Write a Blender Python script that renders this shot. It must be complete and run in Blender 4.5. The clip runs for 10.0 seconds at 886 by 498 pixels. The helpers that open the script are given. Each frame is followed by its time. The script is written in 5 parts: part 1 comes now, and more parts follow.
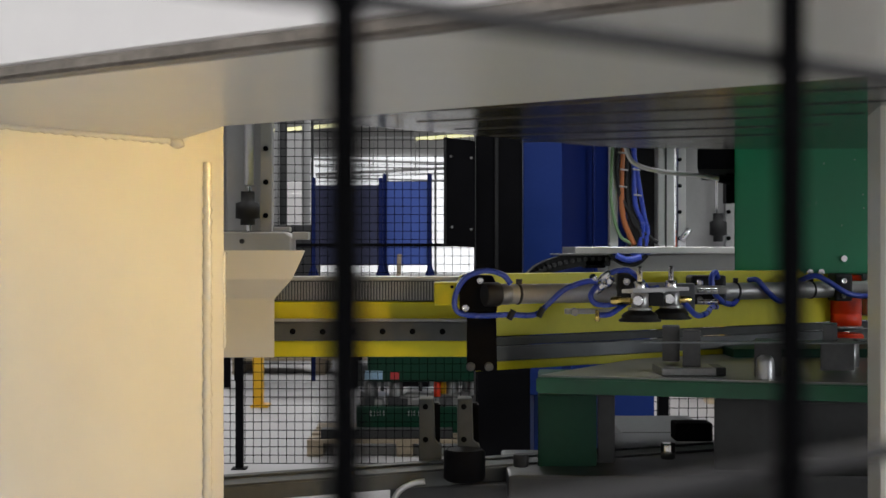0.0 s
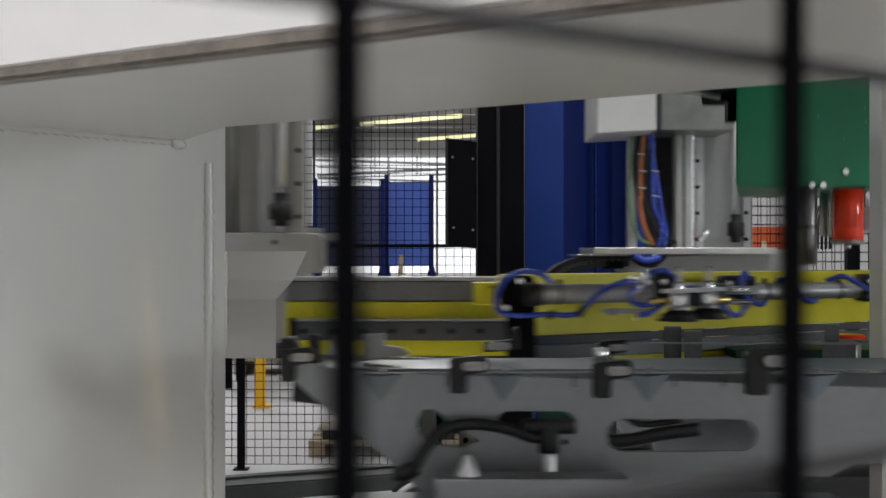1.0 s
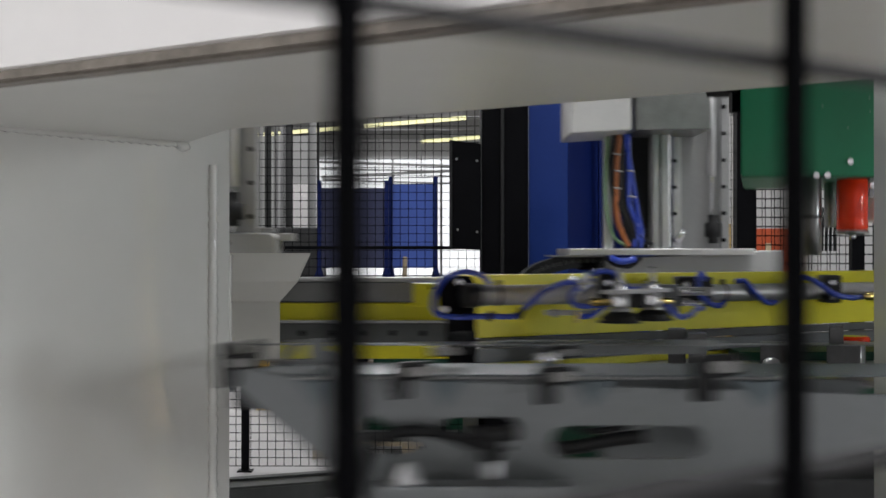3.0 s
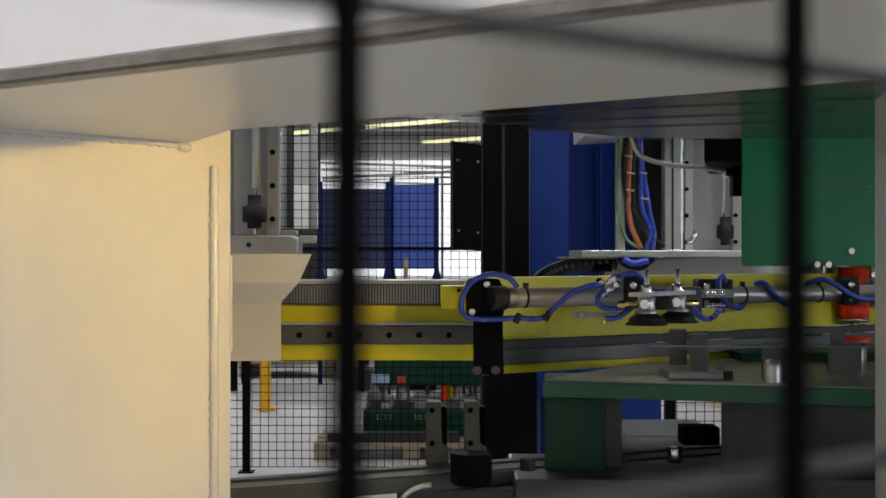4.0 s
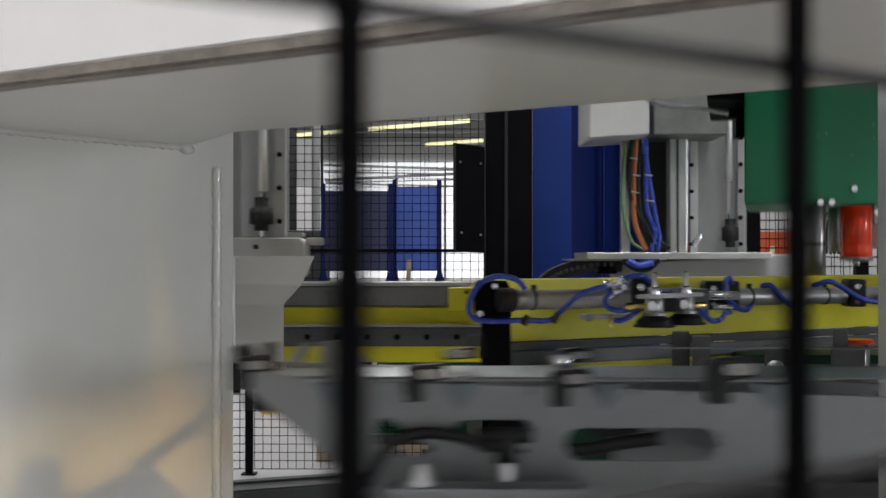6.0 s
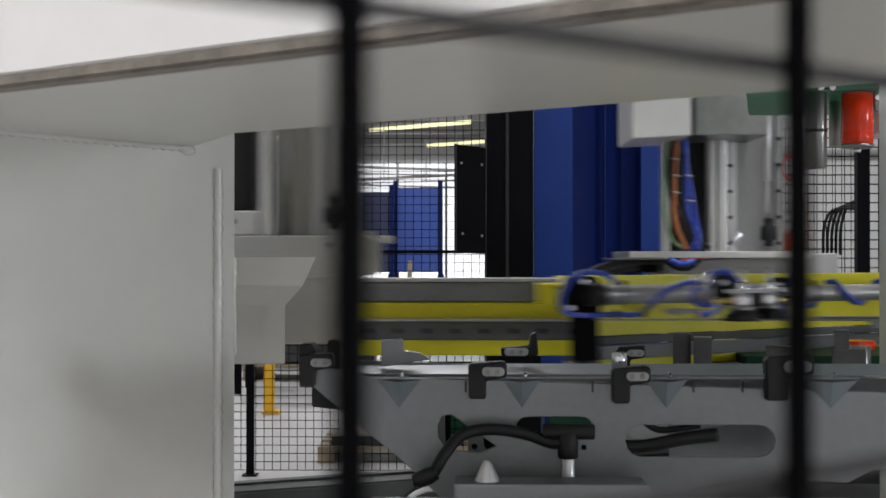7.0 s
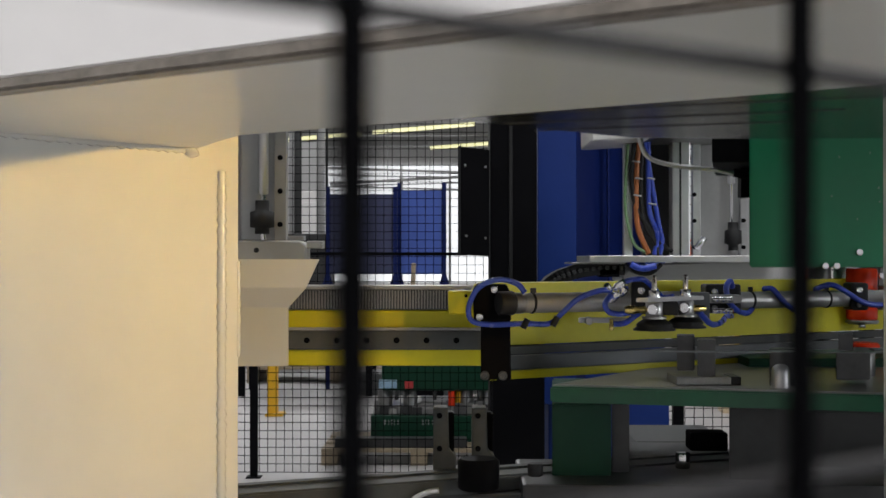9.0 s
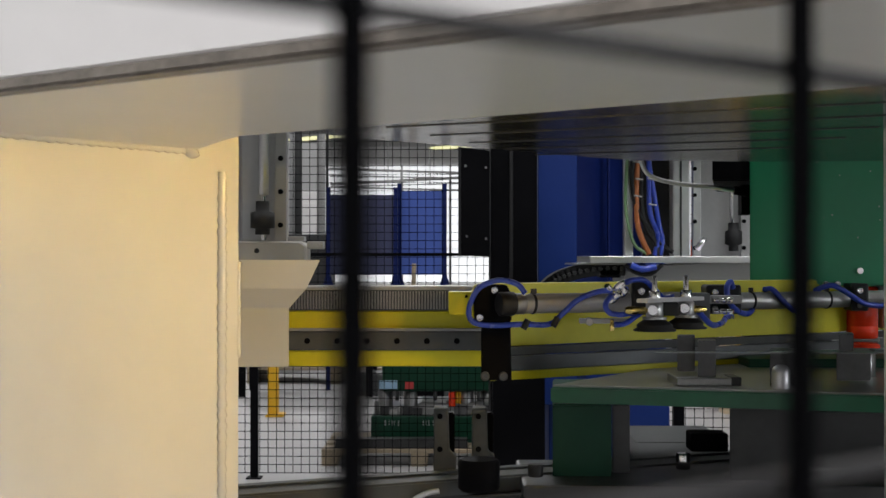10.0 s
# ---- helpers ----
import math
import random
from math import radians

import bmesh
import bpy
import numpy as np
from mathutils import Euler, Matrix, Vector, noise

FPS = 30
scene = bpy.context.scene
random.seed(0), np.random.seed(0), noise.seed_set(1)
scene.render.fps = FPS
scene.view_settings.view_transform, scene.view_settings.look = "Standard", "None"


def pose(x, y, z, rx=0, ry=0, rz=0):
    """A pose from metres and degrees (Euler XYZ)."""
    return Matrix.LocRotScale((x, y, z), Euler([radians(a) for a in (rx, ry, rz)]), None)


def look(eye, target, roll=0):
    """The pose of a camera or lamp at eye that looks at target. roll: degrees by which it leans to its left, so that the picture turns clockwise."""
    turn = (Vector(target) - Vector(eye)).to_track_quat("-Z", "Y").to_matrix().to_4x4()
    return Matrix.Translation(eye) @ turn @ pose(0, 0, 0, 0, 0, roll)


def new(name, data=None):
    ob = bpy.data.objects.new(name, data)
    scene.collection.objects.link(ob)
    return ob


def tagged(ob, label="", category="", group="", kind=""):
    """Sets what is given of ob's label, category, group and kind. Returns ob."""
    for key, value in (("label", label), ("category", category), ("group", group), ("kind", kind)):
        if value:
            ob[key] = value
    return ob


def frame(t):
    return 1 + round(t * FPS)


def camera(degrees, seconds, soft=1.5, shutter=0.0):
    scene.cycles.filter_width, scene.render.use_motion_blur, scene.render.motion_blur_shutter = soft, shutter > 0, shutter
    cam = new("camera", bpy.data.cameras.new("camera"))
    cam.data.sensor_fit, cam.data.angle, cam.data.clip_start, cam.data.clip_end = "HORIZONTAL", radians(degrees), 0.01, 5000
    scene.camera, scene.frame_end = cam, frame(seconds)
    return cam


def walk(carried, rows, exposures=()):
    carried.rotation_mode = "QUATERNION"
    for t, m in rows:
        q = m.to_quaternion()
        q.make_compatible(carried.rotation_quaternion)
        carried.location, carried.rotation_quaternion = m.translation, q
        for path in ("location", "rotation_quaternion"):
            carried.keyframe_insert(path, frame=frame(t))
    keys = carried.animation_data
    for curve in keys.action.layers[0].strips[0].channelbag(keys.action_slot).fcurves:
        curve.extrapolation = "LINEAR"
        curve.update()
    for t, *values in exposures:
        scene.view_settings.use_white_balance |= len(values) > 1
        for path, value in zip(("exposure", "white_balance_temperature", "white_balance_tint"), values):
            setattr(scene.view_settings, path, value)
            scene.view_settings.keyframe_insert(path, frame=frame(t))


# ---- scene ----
# ---------- camera ----------
cam = camera(38.58, 10.0, soft=1.45, shutter=0.8)
cam.data.dof.use_dof = True
cam.data.dof.focus_distance = 2.9
cam.data.dof.aperture_fstop = 17
EYE = 1.25
# hand-held drift: seconds, turn to the left and tilt up in milliradians, side step in mm
DRIFT = [(0, 0, 0, 0), (0.5, 0.5, 0.3, 0.05), (1, 1.3, 0.6, 0.1), (1.5, 2.0, 1.2, 0.15), (2, 3.1, 1.4, 0.22), (2.5, 4.0, 1.8, 0.3),
         (4, 5.4, 2.8, 0.4), (4.5, 5.9, 3.4, 0.45), (5, 6.6, 3.6, 0.5), (5.5, 7.2, 4.0, 0.5), (7, 8.5, 5.3, 0.55), (7.5, 9.4, 5.8, 0.6),
         (8, 10.6, 6.3, 0.65), (8.5, 10.8, 6.7, 0.7), (9, 11.4, 7.0, 0.7), (9.5, 11.7, 7.2, 0.7), (10, 11.7, 7.5, 0.7)]
walk(cam, [(t, pose(s / 1000, 0, EYE, 90 + math.degrees(b / 1000), 0, math.degrees(a / 1000))) for t, a, b, s in DRIFT],
     # the camera opens a little while the lamp is away
     [(0, -0.04), (0.6, -0.04), (1.0, 0.05), (1.5, 0.16), (2.1, 0.12), (2.7, 0.05), (3.4, 0.0), (4.0, -0.05), (5.6, -0.05), (6.2, 0.08), (6.7, 0.16), (7.1, 0.14), (7.6, 0.06), (8.3, 0.02), (9.0, -0.05), (10.0, -0.05)])

# ---------- light ----------
world = bpy.data.worlds.new("hall_air")
scene.world = world
world.use_nodes = True
world.node_tree.nodes["Background"].inputs[0].default_value = (0.80, 0.86, 1.0, 1)
world.node_tree.nodes["Background"].inputs[1].default_value = 0.006


def lamp(name, at, to, sx, sy, watts, colour=(0.975, 0.975, 0.985)):
    d = bpy.data.lights.new(name, "AREA")
    d.shape, d.size, d.size_y, d.energy, d.color = "RECTANGLE", sx, sy, watts, colour
    ob = new(name, d)
    ob.matrix_world = look(at, to)
    return ob


# rows of hall luminaires: (x, y) of each, on a ceiling 5.6 m up
LUMINAIRES = [(-1.8, -3.6, 90), (1.8, -3.6, 75), (-1.6, -1.2, 115), (1.6, -1.2, 90), (-3.4, 1.2, 80), (3.4, 1.4, 85), (-2.6, 4.6, 32), (0.5, 3.6, 80), (3.4, 5.4, 28), (-3.4, 9.0, 72), (0.4, 9.6, 24),
              (3.8, 9.6, 95), (-4.5, 15.0, 150), (0.0, 15.0, 120), (-5.5, 23.0, 400), (-0.5, 23.0, 400), (-7.5, 33.0, 700), (-1.5, 33.0, 700)]
for lx, ly, lw in LUMINAIRES:
    lamp("hall_lamp", (lx, ly, 5.5), (lx, ly, 0), 1.5, 0.3, lw)

# fill lamp added at the right to brighten the upright's inner face
lamp("fill_light", (11.85, -2.5, 2.0), (0, 1.6, 1.2), 3.6, 2.2, 360, (0.90, 0.96, 1.0))

# ---------- materials ----------
def mat(name, base, rough=0.5, metal=0.0, vary=0.15, scale=6.0, bump=0.05, fine=60.0, coat=0.0, spec=0.5, emit=None, power=0.0, rvary=0.12):
    m = bpy.data.materials.new(name)
    m.use_nodes = True
    nt = m.node_tree
    b = nt.nodes["Principled BSDF"]
    L = nt.links.new
    tc = nt.nodes.new("ShaderNodeTexCoord")
    big = nt.nodes.new("ShaderNodeTexNoise")
    big.inputs["Scale"].default_value, big.inputs["Detail"].default_value = scale, 5
    small = nt.nodes.new("ShaderNodeTexNoise")
    small.inputs["Scale"].default_value, small.inputs["Detail"].default_value = fine, 3
    L(tc.outputs["Object"], big.inputs["Vector"])
    L(tc.outputs["Object"], small.inputs["Vector"])
    add = nt.nodes.new("ShaderNodeMath")
    add.operation = "MULTIPLY_ADD"
    add.inputs[1].default_value = 0.35
    L(small.outputs["Fac"], add.inputs[0])
    L(big.outputs["Fac"], add.inputs[2])
    ramp = nt.nodes.new("ShaderNodeValToRGB")
    ramp.color_ramp.elements[0].position, ramp.color_ramp.elements[1].position = 0.45, 0.95
    lo = [c * (1 - vary) for c in base]
    hi = [min(1, c * (1 + vary * 0.6)) for c in base]
    ramp.color_ramp.elements[0].color, ramp.color_ramp.elements[1].color = (*lo, 1), (*hi, 1)
    L(add.outputs[0], ramp.inputs[0])
    L(ramp.outputs[0], b.inputs["Base Color"])
    mr = nt.nodes.new("ShaderNodeMapRange")
    mr.inputs["To Min"].default_value, mr.inputs["To Max"].default_value = max(0.03, rough - rvary), min(1, rough + rvary)
    L(big.outputs["Fac"], mr.inputs["Value"])
    L(mr.outputs[0], b.inputs["Roughness"])
    b.inputs["Metallic"].default_value = metal
    b.inputs["Specular IOR Level"].default_value = spec
    b.inputs["Coat Weight"].default_value = coat
    b.inputs["Coat Roughness"].default_value = 0.25
    if bump:
        bp = nt.nodes.new("ShaderNodeBump")
        bp.inputs["Strength"].default_value, bp.inputs["Distance"].default_value = bump, 0.004
        L(add.outputs[0], bp.inputs["Height"])
        L(bp.outputs[0], b.inputs["Normal"])
    if emit:
        b.inputs["Emission Color"].default_value, b.inputs["Emission Strength"].default_value = (*emit, 1), power
    return m


M = {}
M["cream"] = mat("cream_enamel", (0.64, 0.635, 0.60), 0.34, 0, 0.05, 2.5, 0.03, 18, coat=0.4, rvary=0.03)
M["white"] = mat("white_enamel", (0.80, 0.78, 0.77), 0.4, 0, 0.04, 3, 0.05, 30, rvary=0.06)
M["gloss"] = mat("wet_look_enamel", (0.64, 0.635, 0.60), 0.12, 0, 0.04, 8, 0.05, 40, coat=1.0, rvary=0.03)
M["sheetmetal"] = mat("brushed_sheet", (0.60, 0.59, 0.58), 0.36, 0.35, 0.1, 5, 0.03, 90)
M["edge"] = mat("bare_plate_edge", (0.25, 0.22, 0.19), 0.5, 0.2, 0.35, 30)
M["yellow"] = mat("yellow_paint", (0.63, 0.575, 0.016), 0.40, 0, 0.12, 6, 0.05, spec=0.3)
M["safety"] = mat("safety_yellow", (0.75, 0.42, 0.01), 0.4, 0, 0.1)
M["greypaint"] = mat("grey_paint", (0.30, 0.30, 0.30), 0.45, 0, 0.12, 5)
M["darkgrey"] = mat("dark_grey_paint", (0.075, 0.08, 0.08), 0.6, 0, 0.25, 6, spec=0.3)
M["lightgrey"] = mat("light_grey_paint", (0.34, 0.34, 0.335), 0.45, 0, 0.08, 5)
M["alu"] = mat("aluminium", (0.62, 0.62, 0.63), 0.36, 0.9, 0.1, 12, 0.04, 140)
M["steel"] = mat("machined_steel", (0.30, 0.30, 0.295), 0.34, 0.9, 0.2, 14, 0.05, 120)
M["darksteel"] = mat("dark_steel", (0.042, 0.043, 0.044), 0.42, 0.4, 0.25, 10, 0.06)
M["plate"] = mat("galvanised_plate", (0.215, 0.226, 0.232), 0.36, 0.7, 0.14, 5, 0.03, 80)
# bluish zinc of the top fold, dark enough to hold the ribs' shade
M["fold"] = mat("zinc_fold_and_rib_shade", (0.135, 0.163, 0.178), 0.45, 0.35, 0.15, 7, 0.03, 70)
M["railgrey"] = mat("grey_anodised_rail", (0.11, 0.115, 0.12), 0.5, 0.3, 0.15, 8)
M["toolsteel"] = mat("oiled_tool_steel", (0.11, 0.11, 0.112), 0.4, 0.6, 0.25, 14, 0.06, 120)
M["chrome"] = mat("bright_zinc", (0.80, 0.80, 0.82), 0.16, 1.0, 0.06, 20, 0.02)
M["tube"] = mat("anodised_tube", (0.36, 0.355, 0.35), 0.36, 0.45, 0.12, 12)
M["brass"] = mat("brass", (0.75, 0.58, 0.20), 0.25, 1.0, 0.1, 20)
M["black"] = mat("black_paint", (0.004, 0.004, 0.005), 0.6, 0, 0.3, 8, spec=0.04)
M["rubber"] = mat("black_rubber", (0.009, 0.009, 0.010), 0.55, 0, 0.3, 15, 0.1, spec=0.35)
M["wire"] = mat("black_wire", (0.002, 0.002, 0.0025), 0.7, 0, 0.2, 15, spec=0.03)
# level wires: the light they catch from above is in this paler colour
M["crosswire"] = mat("lit_black_wire", (0.018, 0.017, 0.018), 0.45, 0, 0.2, 15, spec=0.3)
M["hose"] = mat("blue_hose", (0.03, 0.062, 0.40), 0.28, 0, 0.1, 10, 0.02)
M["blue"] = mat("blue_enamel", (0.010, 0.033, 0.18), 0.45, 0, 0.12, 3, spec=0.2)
# navy of the screen posts, and blue with the press side's shade in it
M["bluedark"] = mat("navy_and_shaded_blue", (0.005, 0.013, 0.088), 0.45, 0, 0.15, 3, spec=0.15)
M["bluebox"] = mat("blue_panel", (0.045, 0.10, 0.42), 0.5, 0, 0.1, 2)
# dimming by a smoky sheet before the left screen is in this colour
M["bluegrey"] = mat("smoke_dimmed_blue_panel", (0.035, 0.042, 0.105), 0.6, 0, 0.2, 2)
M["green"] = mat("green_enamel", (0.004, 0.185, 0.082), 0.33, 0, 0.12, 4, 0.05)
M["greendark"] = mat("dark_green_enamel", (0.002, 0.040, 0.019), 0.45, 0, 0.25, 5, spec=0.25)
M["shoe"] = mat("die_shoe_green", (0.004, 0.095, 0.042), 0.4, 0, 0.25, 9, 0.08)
M["red"] = mat("red_urethane", (0.82, 0.045, 0.010), 0.13, 0, 0.08, 12, 0.02)
M["orange"] = mat("orange_paint", (0.55, 0.085, 0.02), 0.5, 0, 0.15, 5)
M["cable_orange"] = mat("orange_cable", (0.38, 0.12, 0.035), 0.45, 0, 0.1)
M["cable_green"] = mat("green_cable", (0.15, 0.26, 0.13), 0.45, 0, 0.1)
M["wall"] = mat("painted_wall", (0.60, 0.595, 0.59), 0.8, 0, 0.06, 1.2)
M["ceil"] = mat("ceiling_sheet", (0.42, 0.42, 0.42), 0.7, 0, 0.2, 0.7)
M["concrete"] = mat("pale_concrete", (0.39, 0.38, 0.38), 0.55, 0, 0.14, 1.4, 0.05, 30)
M["beige"] = mat("beige_paint", (0.62, 0.50, 0.33), 0.6, 0, 0.1, 3)
M["wood"] = mat("pallet_wood", (0.34, 0.275, 0.19), 0.8, 0, 0.3, 8, 0.2)
M["slide"] = mat("oiled_slide_plate", (0.035, 0.033, 0.028), 0.15, 0.2, 0.2, 6, 0.015, rvary=0.05)
M["bright"] = mat("daylight_glazing", (0.8, 0.8, 0.8), 0.6, 0, 0.02, 1, 0, emit=(0.95, 0.97, 1.0), power=1.0)
M["tubelight"] = mat("luminaire_glow", (0.8, 0.8, 0.75), 0.5, 0, 0.02, 1, 0, emit=(1.0, 0.96, 0.45), power=0.9)
M["amber"] = mat("amber_lamp", (0.8, 0.5, 0.1), 0.4, 0, 0.02, 1, 0, emit=(1.0, 0.62, 0.15), power=3350.0)
M["chalk"] = mat("chalk_marks", (0.26, 0.29, 0.28), 0.8)
M["signred"] = mat("red_sign", (0.6, 0.05, 0.05), 0.5)
M["signblue"] = mat("pale_blue_sign", (0.35, 0.55, 0.72), 0.5)


# ---------- building helpers ----------
ORIGIN = {}


def thing(name, at, label, category, group="", kind=""):
    ob = new(name)
    ob.empty_display_size = 0.05
    ob.location = at
    ORIGIN[ob] = Vector(at)
    return tagged(ob, label, category, group, kind)


def part(name, bm, material, parent=None, label=""):
    bmesh.ops.recalc_face_normals(bm, faces=bm.faces[:])
    me = bpy.data.meshes.new(name)
    o = ORIGIN.get(parent, Vector())
    bmesh.ops.translate(bm, verts=bm.verts[:], vec=-o)
    bm.to_mesh(me)
    bm.free()
    me.materials.append(M[material])
    ob = new(name, me)
    if parent:
        ob.parent = parent
    ORIGIN[ob] = o
    return tagged(ob, label)


def solo(name, bm, material, label, category, group="", kind=""):
    """A thing of one single mesh, with its origin at its middle below."""
    lo = [min(v.co[i] for v in bm.verts) for i in range(3)]
    hi = [max(v.co[i] for v in bm.verts) for i in range(3)]
    at = Vector(((lo[0] + hi[0]) / 2, (lo[1] + hi[1]) / 2, lo[2]))
    bmesh.ops.translate(bm, verts=bm.verts[:], vec=-at)
    ob = part(name, bm, material)
    ob.location = at
    ORIGIN[ob] = at
    return tagged(ob, label, category, group, kind)


def box(x0, x1, y0, y1, z0, z1, bevel=0.0015, bm=None):
    own = bmesh.new()
    r = bmesh.ops.create_cube(own, size=1.0)
    for v in own.verts:
        v.co = Vector((x0 + (v.co.x + .5) * (x1 - x0), y0 + (v.co.y + .5) * (y1 - y0), z0 + (v.co.z + .5) * (z1 - z0)))
    if bevel:
        bmesh.ops.bevel(own, geom=own.edges[:], offset=min(bevel, (x1 - x0) / 3, (y1 - y0) / 3, (z1 - z0) / 3), segments=2, affect="EDGES", profile=0.6)
    return join(bm, own)


def join(bm, own):
    if bm is None:
        return own
    me = bpy.data.meshes.new("scrap")
    own.to_mesh(me)
    own.free()
    bm.from_mesh(me)
    bpy.data.meshes.remove(me)
    return bm


def prism(outline, y0, y1, bevel=0.001, holes=(), bm=None):
    """A plate cut to an outline in x and z, from y0 to y1, with holes (outlines too) right through it."""
    own = bmesh.new()
    loops = [outline, *holes]
    edges = []
    for lp in loops:
        vs = [own.verts.new((x, y0, z)) for x, z in lp]
        edges += [own.edges.new((vs[i], vs[(i + 1) % len(vs)])) for i in range(len(vs))]
    bmesh.ops.triangle_fill(own, use_beauty=True, use_dissolve=False, edges=edges)
    ex = bmesh.ops.extrude_face_region(own, geom=own.faces[:])
    bmesh.ops.translate(own, verts=[g for g in ex["geom"] if isinstance(g, bmesh.types.BMVert)], vec=(0, y1 - y0, 0))
    bmesh.ops.dissolve_limit(own, angle_limit=0.02, verts=own.verts[:], edges=own.edges[:])
    if bevel:
        bmesh.ops.recalc_face_normals(own, faces=own.faces[:])
        sharp = [e for e in own.edges if len(e.link_faces) == 2 and e.calc_face_angle(0) > 0.6]
        bmesh.ops.bevel(own, geom=sharp, offset=bevel, segments=1, affect="EDGES", clamp_overlap=True)
    return join(bm, own)


def slot(x0, x1, z0, z1, n=7):
    """The outline of a slot with round ends."""
    r = (z1 - z0) / 2
    zc = (z0 + z1) / 2
    right = [(x1 - r + r * math.cos(a), zc + r * math.sin(a)) for a in np.linspace(-math.pi / 2, math.pi / 2, n)]
    left = [(x0 + r + r * math.cos(a), zc + r * math.sin(a)) for a in np.linspace(math.pi / 2, 1.5 * math.pi, n)]
    return right + left


def slab(outline, z0, z1, bevel=0.001):
    """A level slab with an outline in x and y."""
    own = bmesh.new()
    f = own.faces.new([own.verts.new((x, y, z0)) for x, y in outline])
    ex = bmesh.ops.extrude_face_region(own, geom=[f])
    bmesh.ops.translate(own, verts=[g for g in ex["geom"] if isinstance(g, bmesh.types.BMVert)], vec=(0, 0, z1 - z0))
    bmesh.ops.recalc_face_normals(own, faces=own.faces[:])
    if bevel:
        bmesh.ops.bevel(own, geom=own.edges[:], offset=bevel, segments=2, affect="EDGES")
    return own


def turned(a, b, profile, n=20, bm=None):
    """A body of revolution on the axis a to b: profile of (share of the way, radius)."""
    own = bmesh.new()
    a, b = Vector(a), Vector(b)
    q = (b - a).to_track_quat("Z", "Y")
    rings = []
    for s, r in profile:
        c = a.lerp(b, s)
        rings.append([own.verts.new(c + q @ Vector((r * math.cos(k * math.tau / n), r * math.sin(k * math.tau / n), 0))) for k in range(n)])
    for p, o in zip(rings, rings[1:]):
        for k in range(n):
            f = own.faces.new((p[k], p[(k + 1) % n], o[(k + 1) % n], o[k]))
            f.smooth = True
    own.faces.new(rings[0])
    own.faces.new(rings[-1])
    for f in own.faces:
        if len(f.verts) > 4:
            f.smooth = False
            for e in f.edges:
                e.smooth = False
    return join(bm, own)


def rod(a, b, r, n=20, ch=0.12, bm=None):
    return turned(a, b, [(0, r * (1 - ch)), (min(0.3, ch * r / max(1e-6, (Vector(b) - Vector(a)).length)), r), (1 - min(0.3, ch * r / max(1e-6, (Vector(b) - Vector(a)).length)), r), (1, r * (1 - ch))], n, bm)


def hose(points, r, n=10, steps=8, bm=None):
    """A round hose along a smooth line through the points."""
    own = bmesh.new()
    p = [Vector(q) for q in points]
    p = [2 * p[0] - p[1]] + p + [2 * p[-1] - p[-2]]
    line = []
    for i in range(1, len(p) - 2):
        for k in range(steps):
            t = k / steps
            line.append(0.5 * (2 * p[i] + (p[i + 1] - p[i - 1]) * t + (2 * p[i - 1] - 5 * p[i] + 4 * p[i + 1] - p[i + 2]) * t * t + (3 * p[i] - p[i - 1] - 3 * p[i + 1] + p[i + 2]) * t ** 3))
    line.append(p[-2])
    rings = []
    side = None
    for i, c in enumerate(line):
        d = (line[min(i + 1, len(line) - 1)] - line[max(i - 1, 0)]).normalized()
        side = (side - d * side.dot(d)).normalized() if side else d.orthogonal().normalized()
        up = d.cross(side)
        rings.append([own.verts.new(c + r * (side * math.cos(k * math.tau / n) + up * math.sin(k * math.tau / n))) for k in range(n)])
    for a, b in zip(rings, rings[1:]):
        for k in range(n):
            own.faces.new((a[k], a[(k + 1) % n], b[(k + 1) % n], b[k])).smooth = True
    own.faces.new(rings[0])
    own.faces.new(rings[-1])
    return join(bm, own)


def bolt(at, r, parent, axis=(0, -1, 0), h=None, material="chrome"):
    """A hex-socket bolt: head with a hollow."""
    h = h or r * 0.9
    a = Vector(at)
    d = Vector(axis)
    bm = turned(a, a + d * h, [(0, r), (0.75, r), (1, r * 0.82), (1, r * 0.5), (0.45, r * 0.48)], 14)
    return part("bolt", bm, material, parent)


def nut_stud(at, r, height, parent):
    """A threaded stud with its nut, standing up."""
    a = Vector(at)
    up = Vector((0, 0, 1))
    bm = turned(a, a + up * height, [(0, r), (0.9, r), (1, r * 0.7)], 12)
    s = part("stud", bm, "chrome", parent)
    part("nut", turned(a, a + up * r * 1.6, [(0, r * 1.9), (0.85, r * 1.9), (1, r * 1.6)], 6), "chrome", s)
    return s


def across(u, d):
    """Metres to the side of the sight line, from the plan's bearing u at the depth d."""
    return (u - 784) / 2240 * d


def level(v, d):
    """Metres above the floor, from the plan's elevation v at the depth d."""
    return EYE - (v - 441) / 2240 * d


# ---------- the hall ----------
part("floor", box(-16, 12, -5, 50, -0.2, 0, 0), "concrete")
tagged(bpy.data.objects["floor"], "pale worn concrete factory floor", "floor", kind="structure")
for nm, dims, mt, lb in (("wall_back", (-16.2, 12.2, 50, 50.2, 0, 7), "wall", "white painted far wall of the hall"),
                         ("wall_west", (-16.2, -16, -5, 50, 0, 7), "wall", "pale painted hall wall"),
                         ("wall_east", (12, 12.2, -5, 50, 0, 7), "wall", "pale painted hall wall"),
                         ("wall_south", (-16.2, 12.2, -5.2, -5, 0, 7), "wall", "pale painted hall wall behind the camera"),
                         ("partition_wall", (1.6, 12, 13, 13.2, 0, 5.6), "wall", "light grey partition wall behind the guard fence"),
                         ("ceiling", (-16.2, 12.2, -5.2, 50.2, 5.9, 6.1), "ceil", "grey profiled sheet ceiling")):
    tagged(part(nm, box(*dims, bevel=0), mt), lb, nm.split("_")[0], kind="structure")
